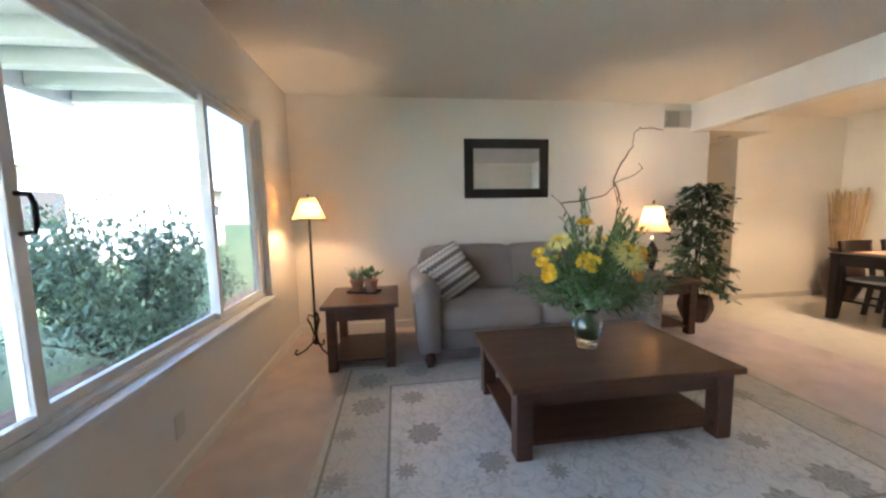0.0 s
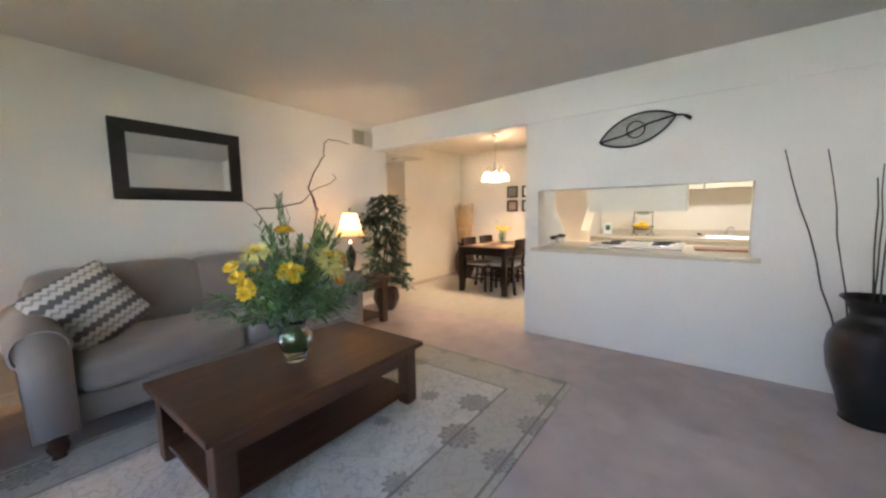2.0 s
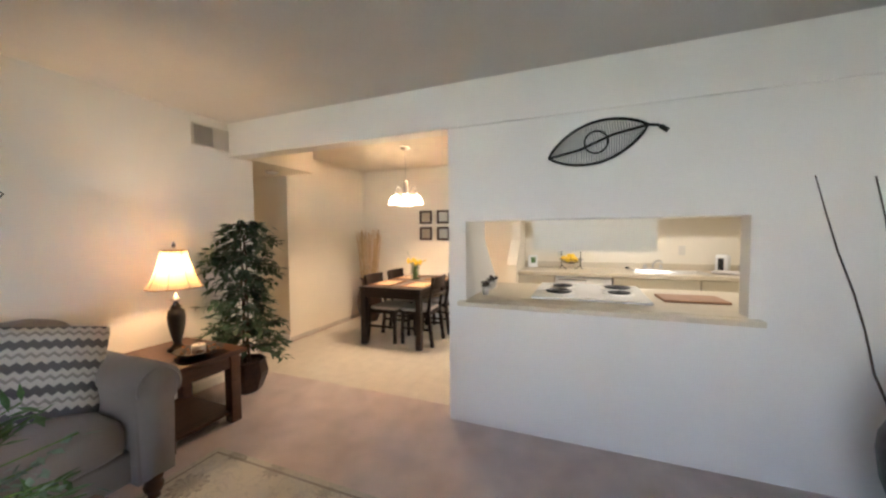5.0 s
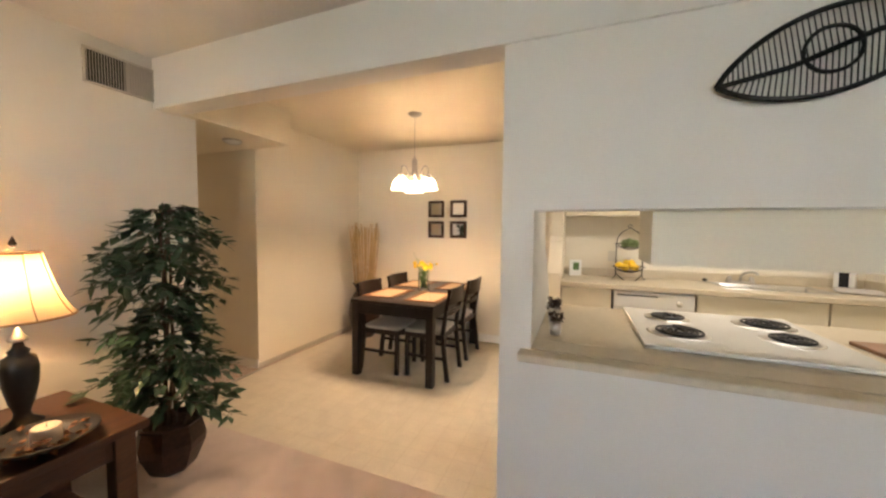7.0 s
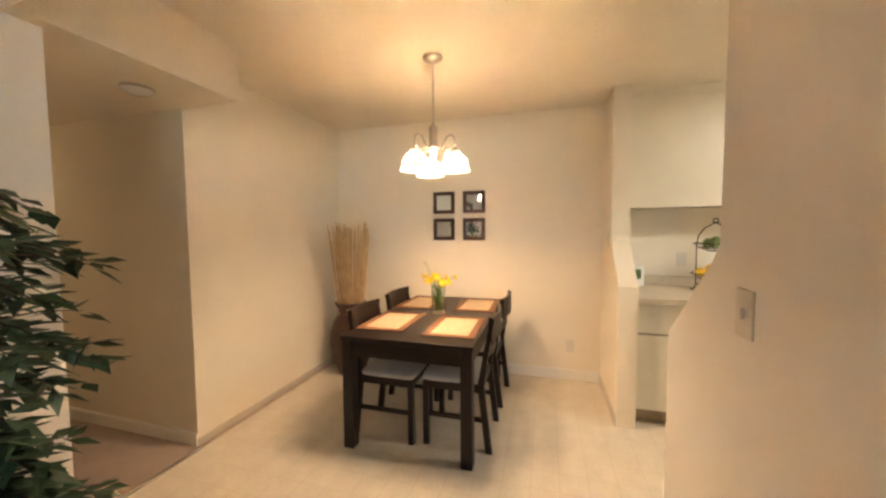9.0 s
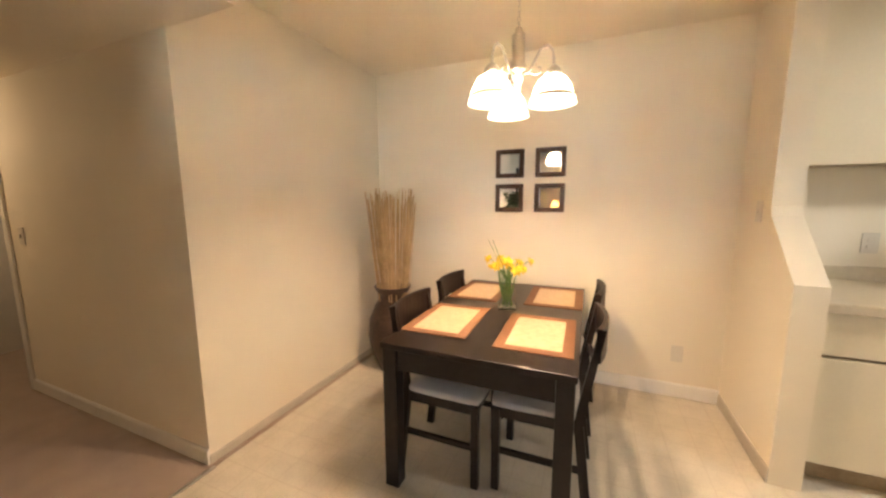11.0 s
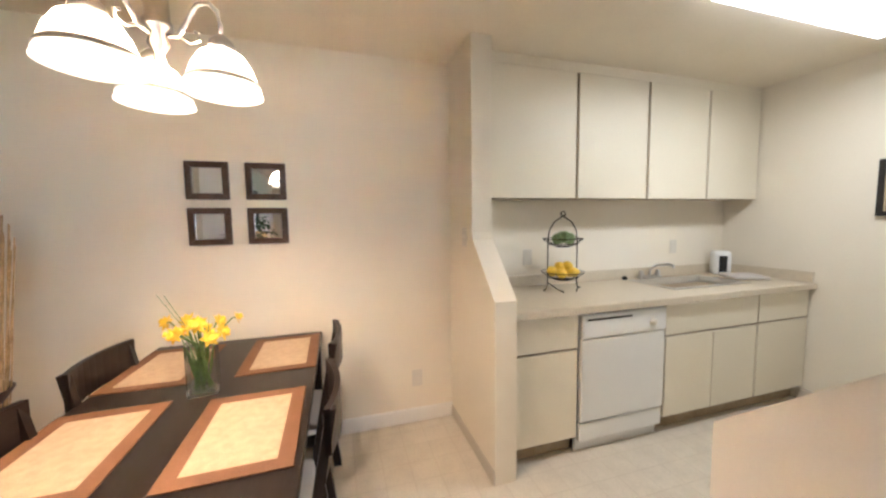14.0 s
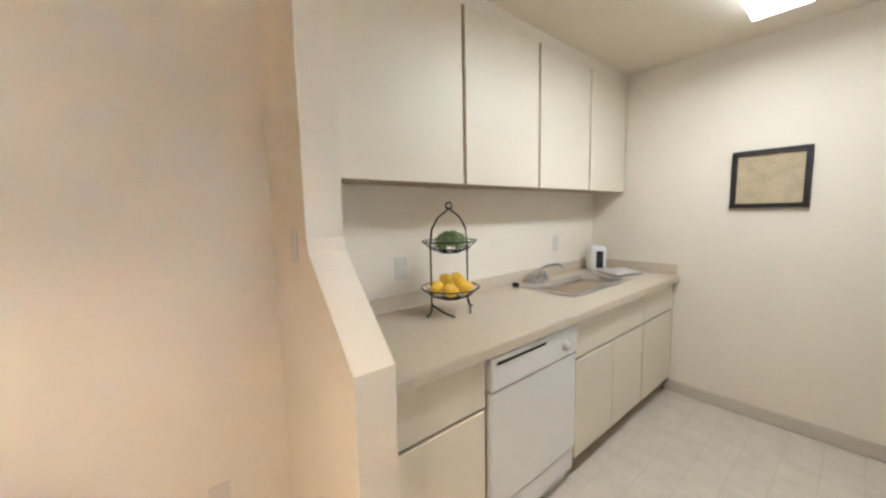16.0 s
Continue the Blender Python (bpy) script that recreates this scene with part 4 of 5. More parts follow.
        for a, b in zip(pts, pts[1:]):
            a, b = Vector(a), Vector(b)
            for j in range(3):
                sm.append(a + (b - a) * j / 3 + rnd(rng, 0.005))
        sm.append(Vector(pts[-1]))
        part("willow_twig", tube(bmesh.new(), sm, 0.0042, 6, 0.0016), TWIG, root, "curly bare willow twig")
    wt = lathe(bmesh.new(), [(0, 0.035), (0.044, 0.036), (0.070, 0.08), (0.084, 0.125), (0.079, 0.16), (0, 0.16)], 32)
    part("water", wt, glass("water", (0.93, 0.97, 0.92), ior=1.33), vase)


bouquet()


def tray_with_pots():
    tr = thing("serving_tray", (1.47, 4.83, 0.545), "small dark rectangular tray on end table", "tray", turn=-18)
    part("bottom", B(-0.14, -0.065, 0, 0.14, 0.065, 0.008, bevel=0.003), BLACKWOOD, tr)
    for a in ((-0.14, -0.065, 0.14, -0.057), (-0.14, 0.057, 0.14, 0.065), (-0.14, -0.057, -0.132, 0.057), (0.132, -0.057, 0.14, 0.057)):
        part("lip", B(a[0], a[1], 0.008, a[2], a[3], 0.02, bevel=0.002), BLACKWOOD, tr)
    rng = random.Random(3)
    for k, dx in enumerate((-0.066, 0.066)):
        m = pose(1.47, 4.83, 0.553, 0, 0, -18) @ pose(dx, 0, 0)
        pt = thing("potted_herb", m.translation, ("thin grassy" if k == 0 else "broad-leaved") + " green plant in small terracotta pot", "potted plant")
        part("pot", lathe(bmesh.new(), [(0, 0), (0.042, 0), (0.056, 0.085), (0.062, 0.086), (0.063, 0.115), (0.056, 0.115), (0.052, 0.1), (0, 0.098)], 20), CLAY, pt, "terracotta pot")
        bm = bmesh.new()
        for j in range(110 if k == 0 else 60):
            a = rng.uniform(0, 6.28)
            p = Vector((0.03 * math.cos(a), 0.03 * math.sin(a), 0.10))
            d = Vector((math.cos(a) * 0.6, math.sin(a) * 0.6, rng.uniform(0.4, 1.4)))
            if k == 0:
                leaf(bm, p, d, Vector((0, 0, 1)), rng.uniform(0.08, 0.17), 0.007)
            else:
                leaf(bm, p + d.normalized() * rng.uniform(0.02, 0.10), d + rnd(rng, 0.5), Vector((0, 0, 1)), rng.uniform(0.035, 0.06), 0.032)
        part("leaves", bm, LEAF3 if k == 0 else LEAF2, pt)


tray_with_pots()


def candle_dish():
    d = thing("decorative_bowl", (4.43, 4.76, 0.545), "dark shallow bowl with candle and potpourri on end table", "bowl")
    part("bowl", lathe(bmesh.new(), [(0, 0.004), (0.06, 0), (0.11, 0.022), (0.15, 0.05), (0.147, 0.053), (0.105, 0.03), (0.05, 0.012), (0, 0.012)], 32), BLACKWOOD, d)
    rng = random.Random(9)
    bm = bmesh.new()
    for k in range(70):
        a, r = rng.uniform(0, 6.28), 0.125 * math.sqrt(rng.random())
        if r > 0.045:
            leaf(bm, Vector((r * math.cos(a), r * math.sin(a), 0.03 + 0.02 * rng.random())), rnd(rng), Vector((0, 0, 1)), 0.035, 0.025, 0.6)
    part("potpourri", bm, POTPOURRI, d)
    c = thing("candle", (4.43, 4.76, 0.557), "cream pillar candle in dark bowl", "candle")
    part("wax", lathe(bmesh.new(), [(0, 0), (0.042, 0), (0.042, 0.065), (0.038, 0.07), (0.03, 0.066), (0, 0.064)], 24), STONE, c)
    part("wick", tube(bmesh.new(), [(0, 0, 0.06), (0.002, 0, 0.078)], 0.0012, 5), BLACK, c)


candle_dish()

# ---- dining room ----
def dining_table():
    x0, x1, y0, y1, h = 6.485, 7.875, 4.04, 4.89, 0.728
    root = thing("dining_table", ((x0 + x1) / 2, (y0 + y1) / 2, -0.003), "dark espresso wooden rectangular dining table", "table")
    w, d = (x1 - x0) / 2, (y1 - y0) / 2
    part("tabletop", B(-w, -d, h - 0.03, w, d, h, bevel=0.004), ESPRESSO, root)
    for sx in (-1, 1):
        for sy in (-1, 1):
            a, b = sx * (w - 0.008), sy * (d - 0.008)
            bm = B(a, b, 0, a - sx * 0.07, b - sy * 0.07, h - 0.031, bevel=0.004)
            part("leg", bm, ESPRESSO, root)
    for sy in (-1, 1):
        part("apron", B(-w + 0.08, sy * (d - 0.02), h - 0.13, w - 0.08, sy * (d - 0.042), h - 0.031), ESPRESSO, root)
    for sx in (-1, 1):
        part("apron", B(sx * (w - 0.02), -d + 0.08, h - 0.13, sx * (w - 0.042), d - 0.08, h - 0.031), ESPRESSO, root)


dining_table()


def dining_chair():
    """Faces local +y; origin on the floor under the seat."""
    root = thing("dining_chair", (0, 0, 0), "dark espresso wooden dining chair with pale seat pad", "chair", "chairs round the dining table")
    for sx in (-1, 1):
        part("front_leg", B(sx * 0.205, 0.19, 0, sx * 0.168, 0.153, 0.42, bevel=0.003), ESPRESSO, root)
        bm = prism(bmesh.new(), [(-0.255, 0.0), (-0.215, 0.0), (-0.165, 0.42), (-0.20, 0.62), (-0.245, 0.85), (-0.272, 0.85), (-0.232, 0.62), (-0.205, 0.42)], sx * 0.205, sx * 0.175, "x")
        part("back_leg", bm, ESPRESSO, root)
        part("side_rail", B(sx * 0.20, -0.19, 0.375, sx * 0.18, 0.16, 0.425, bevel=0.002), ESPRESSO, root)
        part("stretcher", B(sx * 0.198, -0.215, 0.19, sx * 0.18, 0.16, 0.218, bevel=0.002), ESPRESSO, root)
    part("front_rail", B(-0.17, 0.163, 0.375, 0.17, 0.183, 0.425, bevel=0.002), ESPRESSO, root)
    part("back_rail", B(-0.175, -0.195, 0.375, 0.175, -0.175, 0.425, bevel=0.002), ESPRESSO, root)
    bm = softbox(bmesh.new(), -0.205, -0.18, 0.42, 0.205, 0.195, 0.465, r=0.02, puff=0.008, n=5)
    part("seat", bm, SEATW, root, "pale woven seat pad")
    for z0, z1, dy in ((0.74, 0.845, -0.245), ):
        bm = bmesh.new()
        pts = []
        N = 10
        for k in range(N + 1):
            x = -0.205 + 0.41 * k / N
            pts.append((x, -0.235 - 0.035 * (1 - (x / 0.205) ** 2)))
        outline = pts + [(x, y - 0.02) for x, y in pts[::-1]]
        prism(bm, outline, z0 - 0.03, z1 + 0.01, "z")
        part("backrest", bm, ESPRESSO, root, "curved dark backrest")
    bm = bmesh.new()
    outline = [(x, -0.215 - 0.02 * (1 - (x / 0.175) ** 2)) for x in np.linspace(-0.175, 0.175, 7)]
    outline += [(x, y - 0.016) for x, y in outline[::-1]]
    part("lower_slat", prism(bm, outline, 0.60, 0.64, "z"), ESPRESSO, root)
    return root


chair = dining_chair()
chair.matrix_basis = pose(6.83, 4.65, -0.003, 0, 0, 180)
copy_thing(chair, pose(7.42, 4.655, -0.003, 0, 0, 178))
copy_thing(chair, pose(6.87, 4.22, -0.003, 0, 0, 1))
copy_thing(chair, pose(7.46, 4.21, -0.003, 0, 0, -2))


def placemat():
    root = thing("placemat", (0, 0, 0), "tan woven placemat with brown border on table", "placemat", "placemats on the table")
    part("weave", B(-0.20, -0.122, 0, 0.20, 0.122, 0.004, bevel=0.001), WICKER, root, "tan woven centre")
    for a in ((-0.248, -0.17, 0.248, -0.122), (-0.248, 0.122, 0.248, 0.17), (-0.248, -0.122, -0.20, 0.122), (0.20, -0.122, 0.248, 0.122)):
        part("border", B(a[0], a[1], 0, a[2], a[3], 0.005, bevel=0.001), MATEDGE, root, "brown border")
    return root


pm = placemat()
pm.matrix_basis = pose(6.90, 4.713, 0.7255, 0, 0, 1)
for x, y, r in ((6.87, 4.235, 1), (7.565, 4.215, 1), (7.548, 4.715, -1)):
    copy_thing(pm, pose(x, y, 0.7255, 0, 0, r))


def daffodils():
    X, Y, Z = 7.21, 4.46, 0.7255
    v = thing("glass_vase", (X, Y, Z), "clear square glass vase with water on dining table", "vase", turn=12)
    a, h = 0.052, 0.21
    for c in ((-a, -a, a, -a + 0.005), (-a, a - 0.005, a, a), (-a, -a + 0.005, -a + 0.005, a - 0.005), (a - 0.005, -a + 0.005, a, a - 0.005)):
        part("side", B(c[0], c[1], 0.012, c[2], c[3], h), CLEAR, v)
    part("bottom", B(-a, -a, 0, a, a, 0.0118, bevel=0.002), CLEAR, v)
    f = thing("daffodils", (X, Y, Z), "bunch of yellow daffodils in square glass vase", "flowers")
    rng = random.Random(31)
    st = bmesh.new()
    for k in range(13):
        ang = 2.4 * k
        r = 0.045 + 0.008 * k
        tip = Vector((r * math.cos(ang), r * math.sin(ang), 0.265 + rng.uniform(-0.02, 0.03)))
        foot = Vector((-0.03 * math.cos(ang), -0.03 * math.sin(ang), 0.02))
        tube(st, [foot, Vector((0.025 * math.cos(ang), 0.025 * math.sin(ang), 0.2)), tip * 0.9 + Vector((0, 0, 0.03)), tip], 0.003, 5)
        up = Vector((math.cos(ang), math.sin(ang), 0.3))
        pe, cu = bmesh.new(), bmesh.new()
        petals(pe, tip, up, 0.034, 6, 0.020, rng, 0.1, 2)
        tube(cu, [tip, tip + up.normalized() * 0.026], 0.006, 8, 0.012)
        bloom = part("bloom", pe, YELLOW, f)
        part("trumpet", cu, YELLOW, bloom)
    for k in range(10):
        ang = rng.uniform(0, 6.28)
        leaf(st, Vector((rng.uniform(-0.03, 0.03), rng.uniform(-0.03, 0.03), 0.02)), Vector((0.2 * math.cos(ang), 0.2 * math.sin(ang), 1)), Vector((1, 0, 0.1)), rng.uniform(0.2, 0.3), 0.012)
    for ang in (2.2, 2.6):
        tube(st, [(0, 0, 0.05), (0.04 * math.cos(ang), 0.04 * math.sin(ang), 0.25), (0.13 * math.cos(ang), 0.13 * math.sin(ang), 0.42)], 0.0015, 4)
    tagged(part("stems", st, STEM, f), kind="stuff")


daffodils()


def reed_jar():
    j = thing("floor_jar", (7.57, 5.47, -0.003), "brown glazed floor jar in dining corner", "jar")
    part("body", lathe(bmesh.new(), [(0, 0), (0.12, 0), (0.13, 0.02), (0.185, 0.17), (0.205, 0.30), (0.195, 0.42), (0.15, 0.53), (0.115, 0.59), (0.115, 0.63), (0.15, 0.69), (0.143, 0.695), (0.10, 0.63), (0.10, 0.59), (0.15, 0.4), (0.1, 0.1), (0, 0.09)], 36), JARBROWN, j)
    b = thing("reed_bundle", (7.57, 5.47, -0.003), "bundle of dry tan reeds standing in floor jar", "reeds")
    rng = random.Random(8)
    for k in range(110):
        a, r = rng.uniform(0, 6.28), math.sqrt(rng.random())
        lo = Vector((0.075 * r * math.cos(a), 0.075 * r * math.sin(a), 0.12))
        hi = Vector((0.20 * r * math.cos(a), 0.20 * r * math.sin(a), rng.uniform(1.28, 1.47)))
        md = (lo + hi) / 2 + rnd(rng, 0.008)
        part("reed", tube(bmesh.new(), [lo, md, hi], 0.0038, 5, 0.003), REED, b)


reed_jar()


def small_mirror(y, z, w, h):
    root = thing("framed_mirror", (7.922, y, z), "small square mirror in brown wooden frame", "mirror", "mirrors on the dining wall")
    w, h, f = w / 2, h / 2, 0.034
    for pts in ([(-w, -h), (w, -h), (w - f, -h + f), (-w + f, -h + f)], [(w, -h), (w, h), (w - f, h - f), (w - f, -h + f)], [(w, h), (-w, h), (-w + f, h - f), (w - f, h - f)], [(-w, h), (-w, -h), (-w + f, -h + f), (-w + f, h - f)]):
        bm = prism(bmesh.new(), pts, -0.024, -0.002, "x")
        bmesh.ops.bevel(bm, geom=list(bm.edges), offset=0.003, segments=1, affect="EDGES")
        part("frame_rail", bm, MIRFRAME, root)
    part("glass", B(-0.012, -w + f - 0.004, -h + f - 0.004, -0.006, w - f + 0.004, h - f + 0.004), MIRROR, root, "mirror glass")


MIRFRAME = mat("brown_frame", (0.06, 0.028, 0.014), 0.4, var=0.4, scale=14, bump=0.1)
for y in (4.614, 4.314):
    for z in (1.645, 1.385):
        small_mirror(y, z, 0.215, 0.212)


def chandelier():
    cx, cy = LAMPX, LAMPY
    root = thing("chandelier", (cx, cy, 0), "three-arm brushed nickel chandelier with lit glass shades", "chandelier")
    part("canopy", lathe(bmesh.new(), [(0, ZD), (0.062, ZD), (0.06, ZD - 0.012), (0.03, ZD - 0.028), (0, ZD - 0.03)], 24), NICKEL, root)
    ch = bmesh.new()
    for k in range(22):
        z = ZD - 0.03 - 0.019 * k
        a = (k % 2) * math.pi / 2
        tube(ch, [(0.006 * math.cos(a) * math.cos(t), 0.006 * math.sin(a) * math.cos(t), z + 0.012 * math.sin(t) - 0.008) for t in np.linspace(0, 2 * math.pi, 9)], 0.0016, 4)
    part("chain", ch, NICKEL, root)
    part("body", lathe(bmesh.new(), [(0, 2.05), (0.012, 2.045), (0.012, 2.03), (0.026, 2.02), (0.027, 1.91), (0.033, 1.90), (0.033, 1.885), (0.018, 1.87), (0.024, 1.85), (0.01, 1.825), (0.014, 1.81), (0, 1.795)], 22), NICKEL, root)
    for a in ARMS:
        c, s = math.cos(radians(a)), math.sin(radians(a))
        pts = [(0.02, 1.87), (0.045, 1.875), (0.065, 1.91), (0.09, 1.955), (0.116, 1.962), (0.134, 1.945), (LAMPR, 1.91), (LAMPR, 1.87)]
        arm = part("arm", tube(bmesh.new(), [(c * r, s * r, z) for r, z in pts], 0.0062, 8), NICKEL, root)
        part("scroll", tube(bmesh.new(), [(c * r, s * r, z) for r, z in ((0.045, 1.875), (0.07, 1.86), (0.09, 1.868), (0.092, 1.885), (0.08, 1.888))], 0.004, 6), NICKEL, arm)
        part("socket_cap", lathe(bmesh.new(), [(0, 1.885), (0.012, 1.885), (0.028, 1.868), (0.036, 1.842), (0, 1.84)], 18, (c * LAMPR, s * LAMPR, 0)), NICKEL, arm)
        prof = [(0.034, 1.843), (0.052, 1.833), (0.069, 1.806), (0.079, 1.776), (0.092, 1.738), (0.089, 1.738), (0.076, 1.776), (0.066, 1.806), (0.048, 1.829)]
        sh = part("shade", lathe(bmesh.new(), prof, 28, (c * LAMPR, s * LAMPR, 0)), GLOBE, arm, "frosted white bell glass shade")
        part_ring = lathe(bmesh.new(), [(0.0815, 1.772), (0.085, 1.766), (0.088, 1.758), (0.083, 1.758)], 28, (c * LAMPR, s * LAMPR, 0))
        ring = obj("shade_band", part_ring, NICKEL)
        ring.parent = arm


chandelier()

# ---- kitchen ----
CX = 7.28


def cabinet_unit(name, y0, y1, doors, label, drawer=True, z0=0.10, z1=0.865):
    """A base unit: toe kick, carcass, drawer fronts over doors; the fronts look to -x."""
    root = thing(name, (CX, (y0 + y1) / 2, 0), label, "cabinet", "base cabinets")
    w = (y1 - y0) / 2
    part("body", B(0.02, -w, z0, 0.635, w, z1), CABEDGE, root)
    part("toe_kick", B(0.075, -w, -0.003, 0.635, w, z0), CABEDGE, root)
    if drawer:
        part("drawer_front", B(0.0, -w + 0.006, 0.655, 0.019, w - 0.006, z1 - 0.012, bevel=0.002), CABINET, root)
    n = doors
    for k in range(n):
        a = -w + 0.006 + (2 * w - 0.012) * k / n
        b = -w + 0.006 + (2 * w - 0.012) * (k + 1) / n
        part("door", B(0.0, a + 0.003, z0 + 0.012, 0.019, b - 0.003, 0.64 if drawer else z1 - 0.012, bevel=0.002), CABINET, root)


cabinet_unit("base_cabinet", 2.607, 3.048, 1, "cream base cabinet with drawer over one door")
cabinet_unit("base_cabinet", 1.115, 1.96, 2, "cream sink base cabinet with two doors")
cabinet_unit("base_cabinet", YK + 0.005, 1.113, 1, "cream base cabinet with drawer at wall end")


def dishwasher():
    y0, y1 = 1.963, 2.604
    root = thing("dishwasher", (CX, (y0 + y1) / 2, 0), "white built-in dishwasher under the counter", "dishwasher")
    w = (y1 - y0) / 2 - 0.01
    part("body", B(0.03, -w, 0.08, 0.63, w, 0.86), WHITE, root)
    part("door", B(-0.012, -w, 0.20, 0.028, w, 0.70, bevel=0.006), WHITE, root)
    cp = part("control_panel", B(-0.018, -w, 0.705, 0.028, w, 0.845, bevel=0.008), WHITE, root)
    part("vent_slot", B(-0.021, -0.04, 0.812, -0.0175, w - 0.03, 0.822), DARKSLOT, cp)
    part("dial", lathe(bmesh.new(), [(0, 0), (0.024, 0), (0.022, 0.014), (0, 0.016)], 20), PLATE, cp).matrix_basis = pose(-0.018, -0.20, 0.765, 0, -90, 0)
    part("kick_panel", B(-0.002, -w, 0.075, 0.028, w, 0.188, bevel=0.005), WHITE, root)
    part("kick_plate", B(0.04, -w, -0.003, 0.06, w, 0.078), WHITE, root)


dishwasher()

SX0, SX1, SY0, SY1 = 7.43, 7.80, 1.00, 1.71
bm = bmesh.new()
grid = [[bm.verts.new((x, y, 0.905)) for y in (YK, SY0, SY1, 3.048)] for x in (7.25, SX0, SX1, 7.92)]
for i in range(3):
    for j in range(3):
        if (i, j) != (1, 1):
            bm.faces.new((grid[i][j], grid[i + 1][j], grid[i + 1][j + 1], grid[i][j + 1]))
low = bmesh.ops.extrude_face_region(bm, geom=list(bm.faces))["geom"]
for v in low:
    if isinstance(v, bmesh.types.BMVert):
        v.co.z = 0.867
bmesh.ops.recalc_face_normals(bm, faces=bm.faces)
ct = obj("countertop", bm, COUNTER, "beige laminate kitchen countertop with backsplash", "countertop")
part("front_edge", B(7.242, YK, 0.862, 7.2495, 3.048, 0.904, bevel=0.003), COUNTER, ct)
part("backsplash", B(7.90, YK + 0.022, 0.905, 7.92, 3.048, 0.985, bevel=0.004), COUNTER, ct)
part("side_splash", B(7.26, YK + 0.002, 0.905, 7.92, YK + 0.02, 0.985, bevel=0.004), COUNTER, ct)


def sink():
    root = thing("kitchen_sink", ((SX0 + SX1) / 2, (SY0 + SY1) / 2, 0.905), "stainless steel kitchen sink set in counter", "sink")
    w, d = (SX1 - SX0) / 2, (SY1 - SY0) / 2
    bm = bmesh.new()
    def ring(a, b, z):
        return [bm.verts.new(p) for p in ((-a, -b, z), (a, -b, z), (a, b, z), (-a, b, z))]
    R = [ring(w + 0.018, d + 0.018, 0.001), ring(w + 0.014, d + 0.014, 0.006), ring(w - 0.03, d - 0.03, 0.004), ring(w - 0.045, d - 0.045, -0.02), ring(w - 0.06, d - 0.06, -0.15), ring(0.04, 0.04, -0.165)]
    for a, b in zip(R, R[1:]):
        for k in range(4):
            bm.faces.new((a[k], a[(k + 1) % 4], b[(k + 1) % 4], b[k]))
    bm.faces.new(R[-1])
    bmesh.ops.recalc_face_normals(bm, faces=bm.faces)
    part("bowl", bm, STEEL, root)
    part("drain", lathe(bmesh.new(), [(0, -0.158), (0.03, -0.157), (0.038, -0.162)], 18), DARKSLOT, root)


sink()


def faucet():
    root = thing("faucet", (7.855, 1.47, 0.905), "chrome two-handle kitchen faucet behind sink", "faucet")
    part("base", B(-0.025, -0.11, 0.0, 0.025, 0.11, 0.022, bevel=0.008), STEEL, root)
    part("spout", tube(bmesh.new(), [(0, 0, 0.02), (-0.005, 0, 0.07), (-0.05, -0.02, 0.11), (-0.12, -0.05, 0.125), (-0.155, -0.065, 0.115), (-0.16, -0.067, 0.098)], 0.011, 10), STEEL, root)
    for y in (-0.085, 0.085):
        part("handle", lathe(bmesh.new(), [(0, 0.02), (0.02, 0.02), (0.022, 0.035), (0.015, 0.055), (0.02, 0.06), (0, 0.068)], 14, (0, y, 0)), STEEL, root)
    s = thing("sink_sprayer", (7.86, 1.735, 0.905), "black sink sprayer resting beside sink", "sprayer")
    part("nozzle", tube(bmesh.new(), [(0, 0, 0.012), (-0.03, 0.02, 0.022), (-0.06, 0.035, 0.024)], 0.012, 8, 0.016), BLACK, s)


faucet()


def upper_cabinet(y0, y1, label):
    root = thing("wall_cabinet", (7.66, (y0 + y1) / 2, 1.545), label, "cabinet", "wall cabinets")
    w = (y1 - y0) / 2
    part("body", B(0.019, -w, 0, 0.256, w, 0.83), CABEDGE, root)
    part("face_top", B(0.006, -w, 0.83, 0.256, w, ZD - 1.545), CABINET, root)
    part("door", B(0.0, -w + 0.011, -0.004, 0.0185, w - 0.011, 0.826, bevel=0.002), CABINET, root)


UY = (3.046, 2.345, 1.735, 1.14, YK + 0.005)
for a, b in zip(UY[1:], UY):
    upper_cabinet(a, b, "cream flat-fronted wall cabinet above counter")

# hatch counter with its cooktop
bm = bmesh.new()
box(bm, XK + 0.13, YK, 0.867, 6.17, HY1 - 0.002, 0.905, 0.004)
hc = obj("hatch_counter", bm, COUNTER, "beige laminate counter behind the serving hatch", "countertop")
sb = B(XK - 0.075, HY0 - 0.055, 0.868, XK - 0.001, HY1 + 0.045, 0.902, bevel=0.008)
part("ledge", sb, COUNTER, hc)
part("ledge_inner", B(XK - 0.001, HY0 + 0.001, 0.886, XK + 0.1295, HY1 - 0.002, 0.9045), COUNTER, hc)
for y0, y1 in ((YK + 0.005, 1.05), (1.05, 1.86), (2.645, 3.065)):
    root = thing("base_cabinet", (6.14, (y0 + y1) / 2, 0), "cream base cabinet under hatch counter", "cabinet", "base cabinets")
    w = (y1 - y0) / 2
    part("body", B(-0.75, -w, -0.003, -0.02, w, 0.865), CABEDGE, root)
    part("door", B(-0.018, -w + 0.008, 0.10, 0.0, w - 0.008, 0.85, bevel=0.002), CABINET, root)


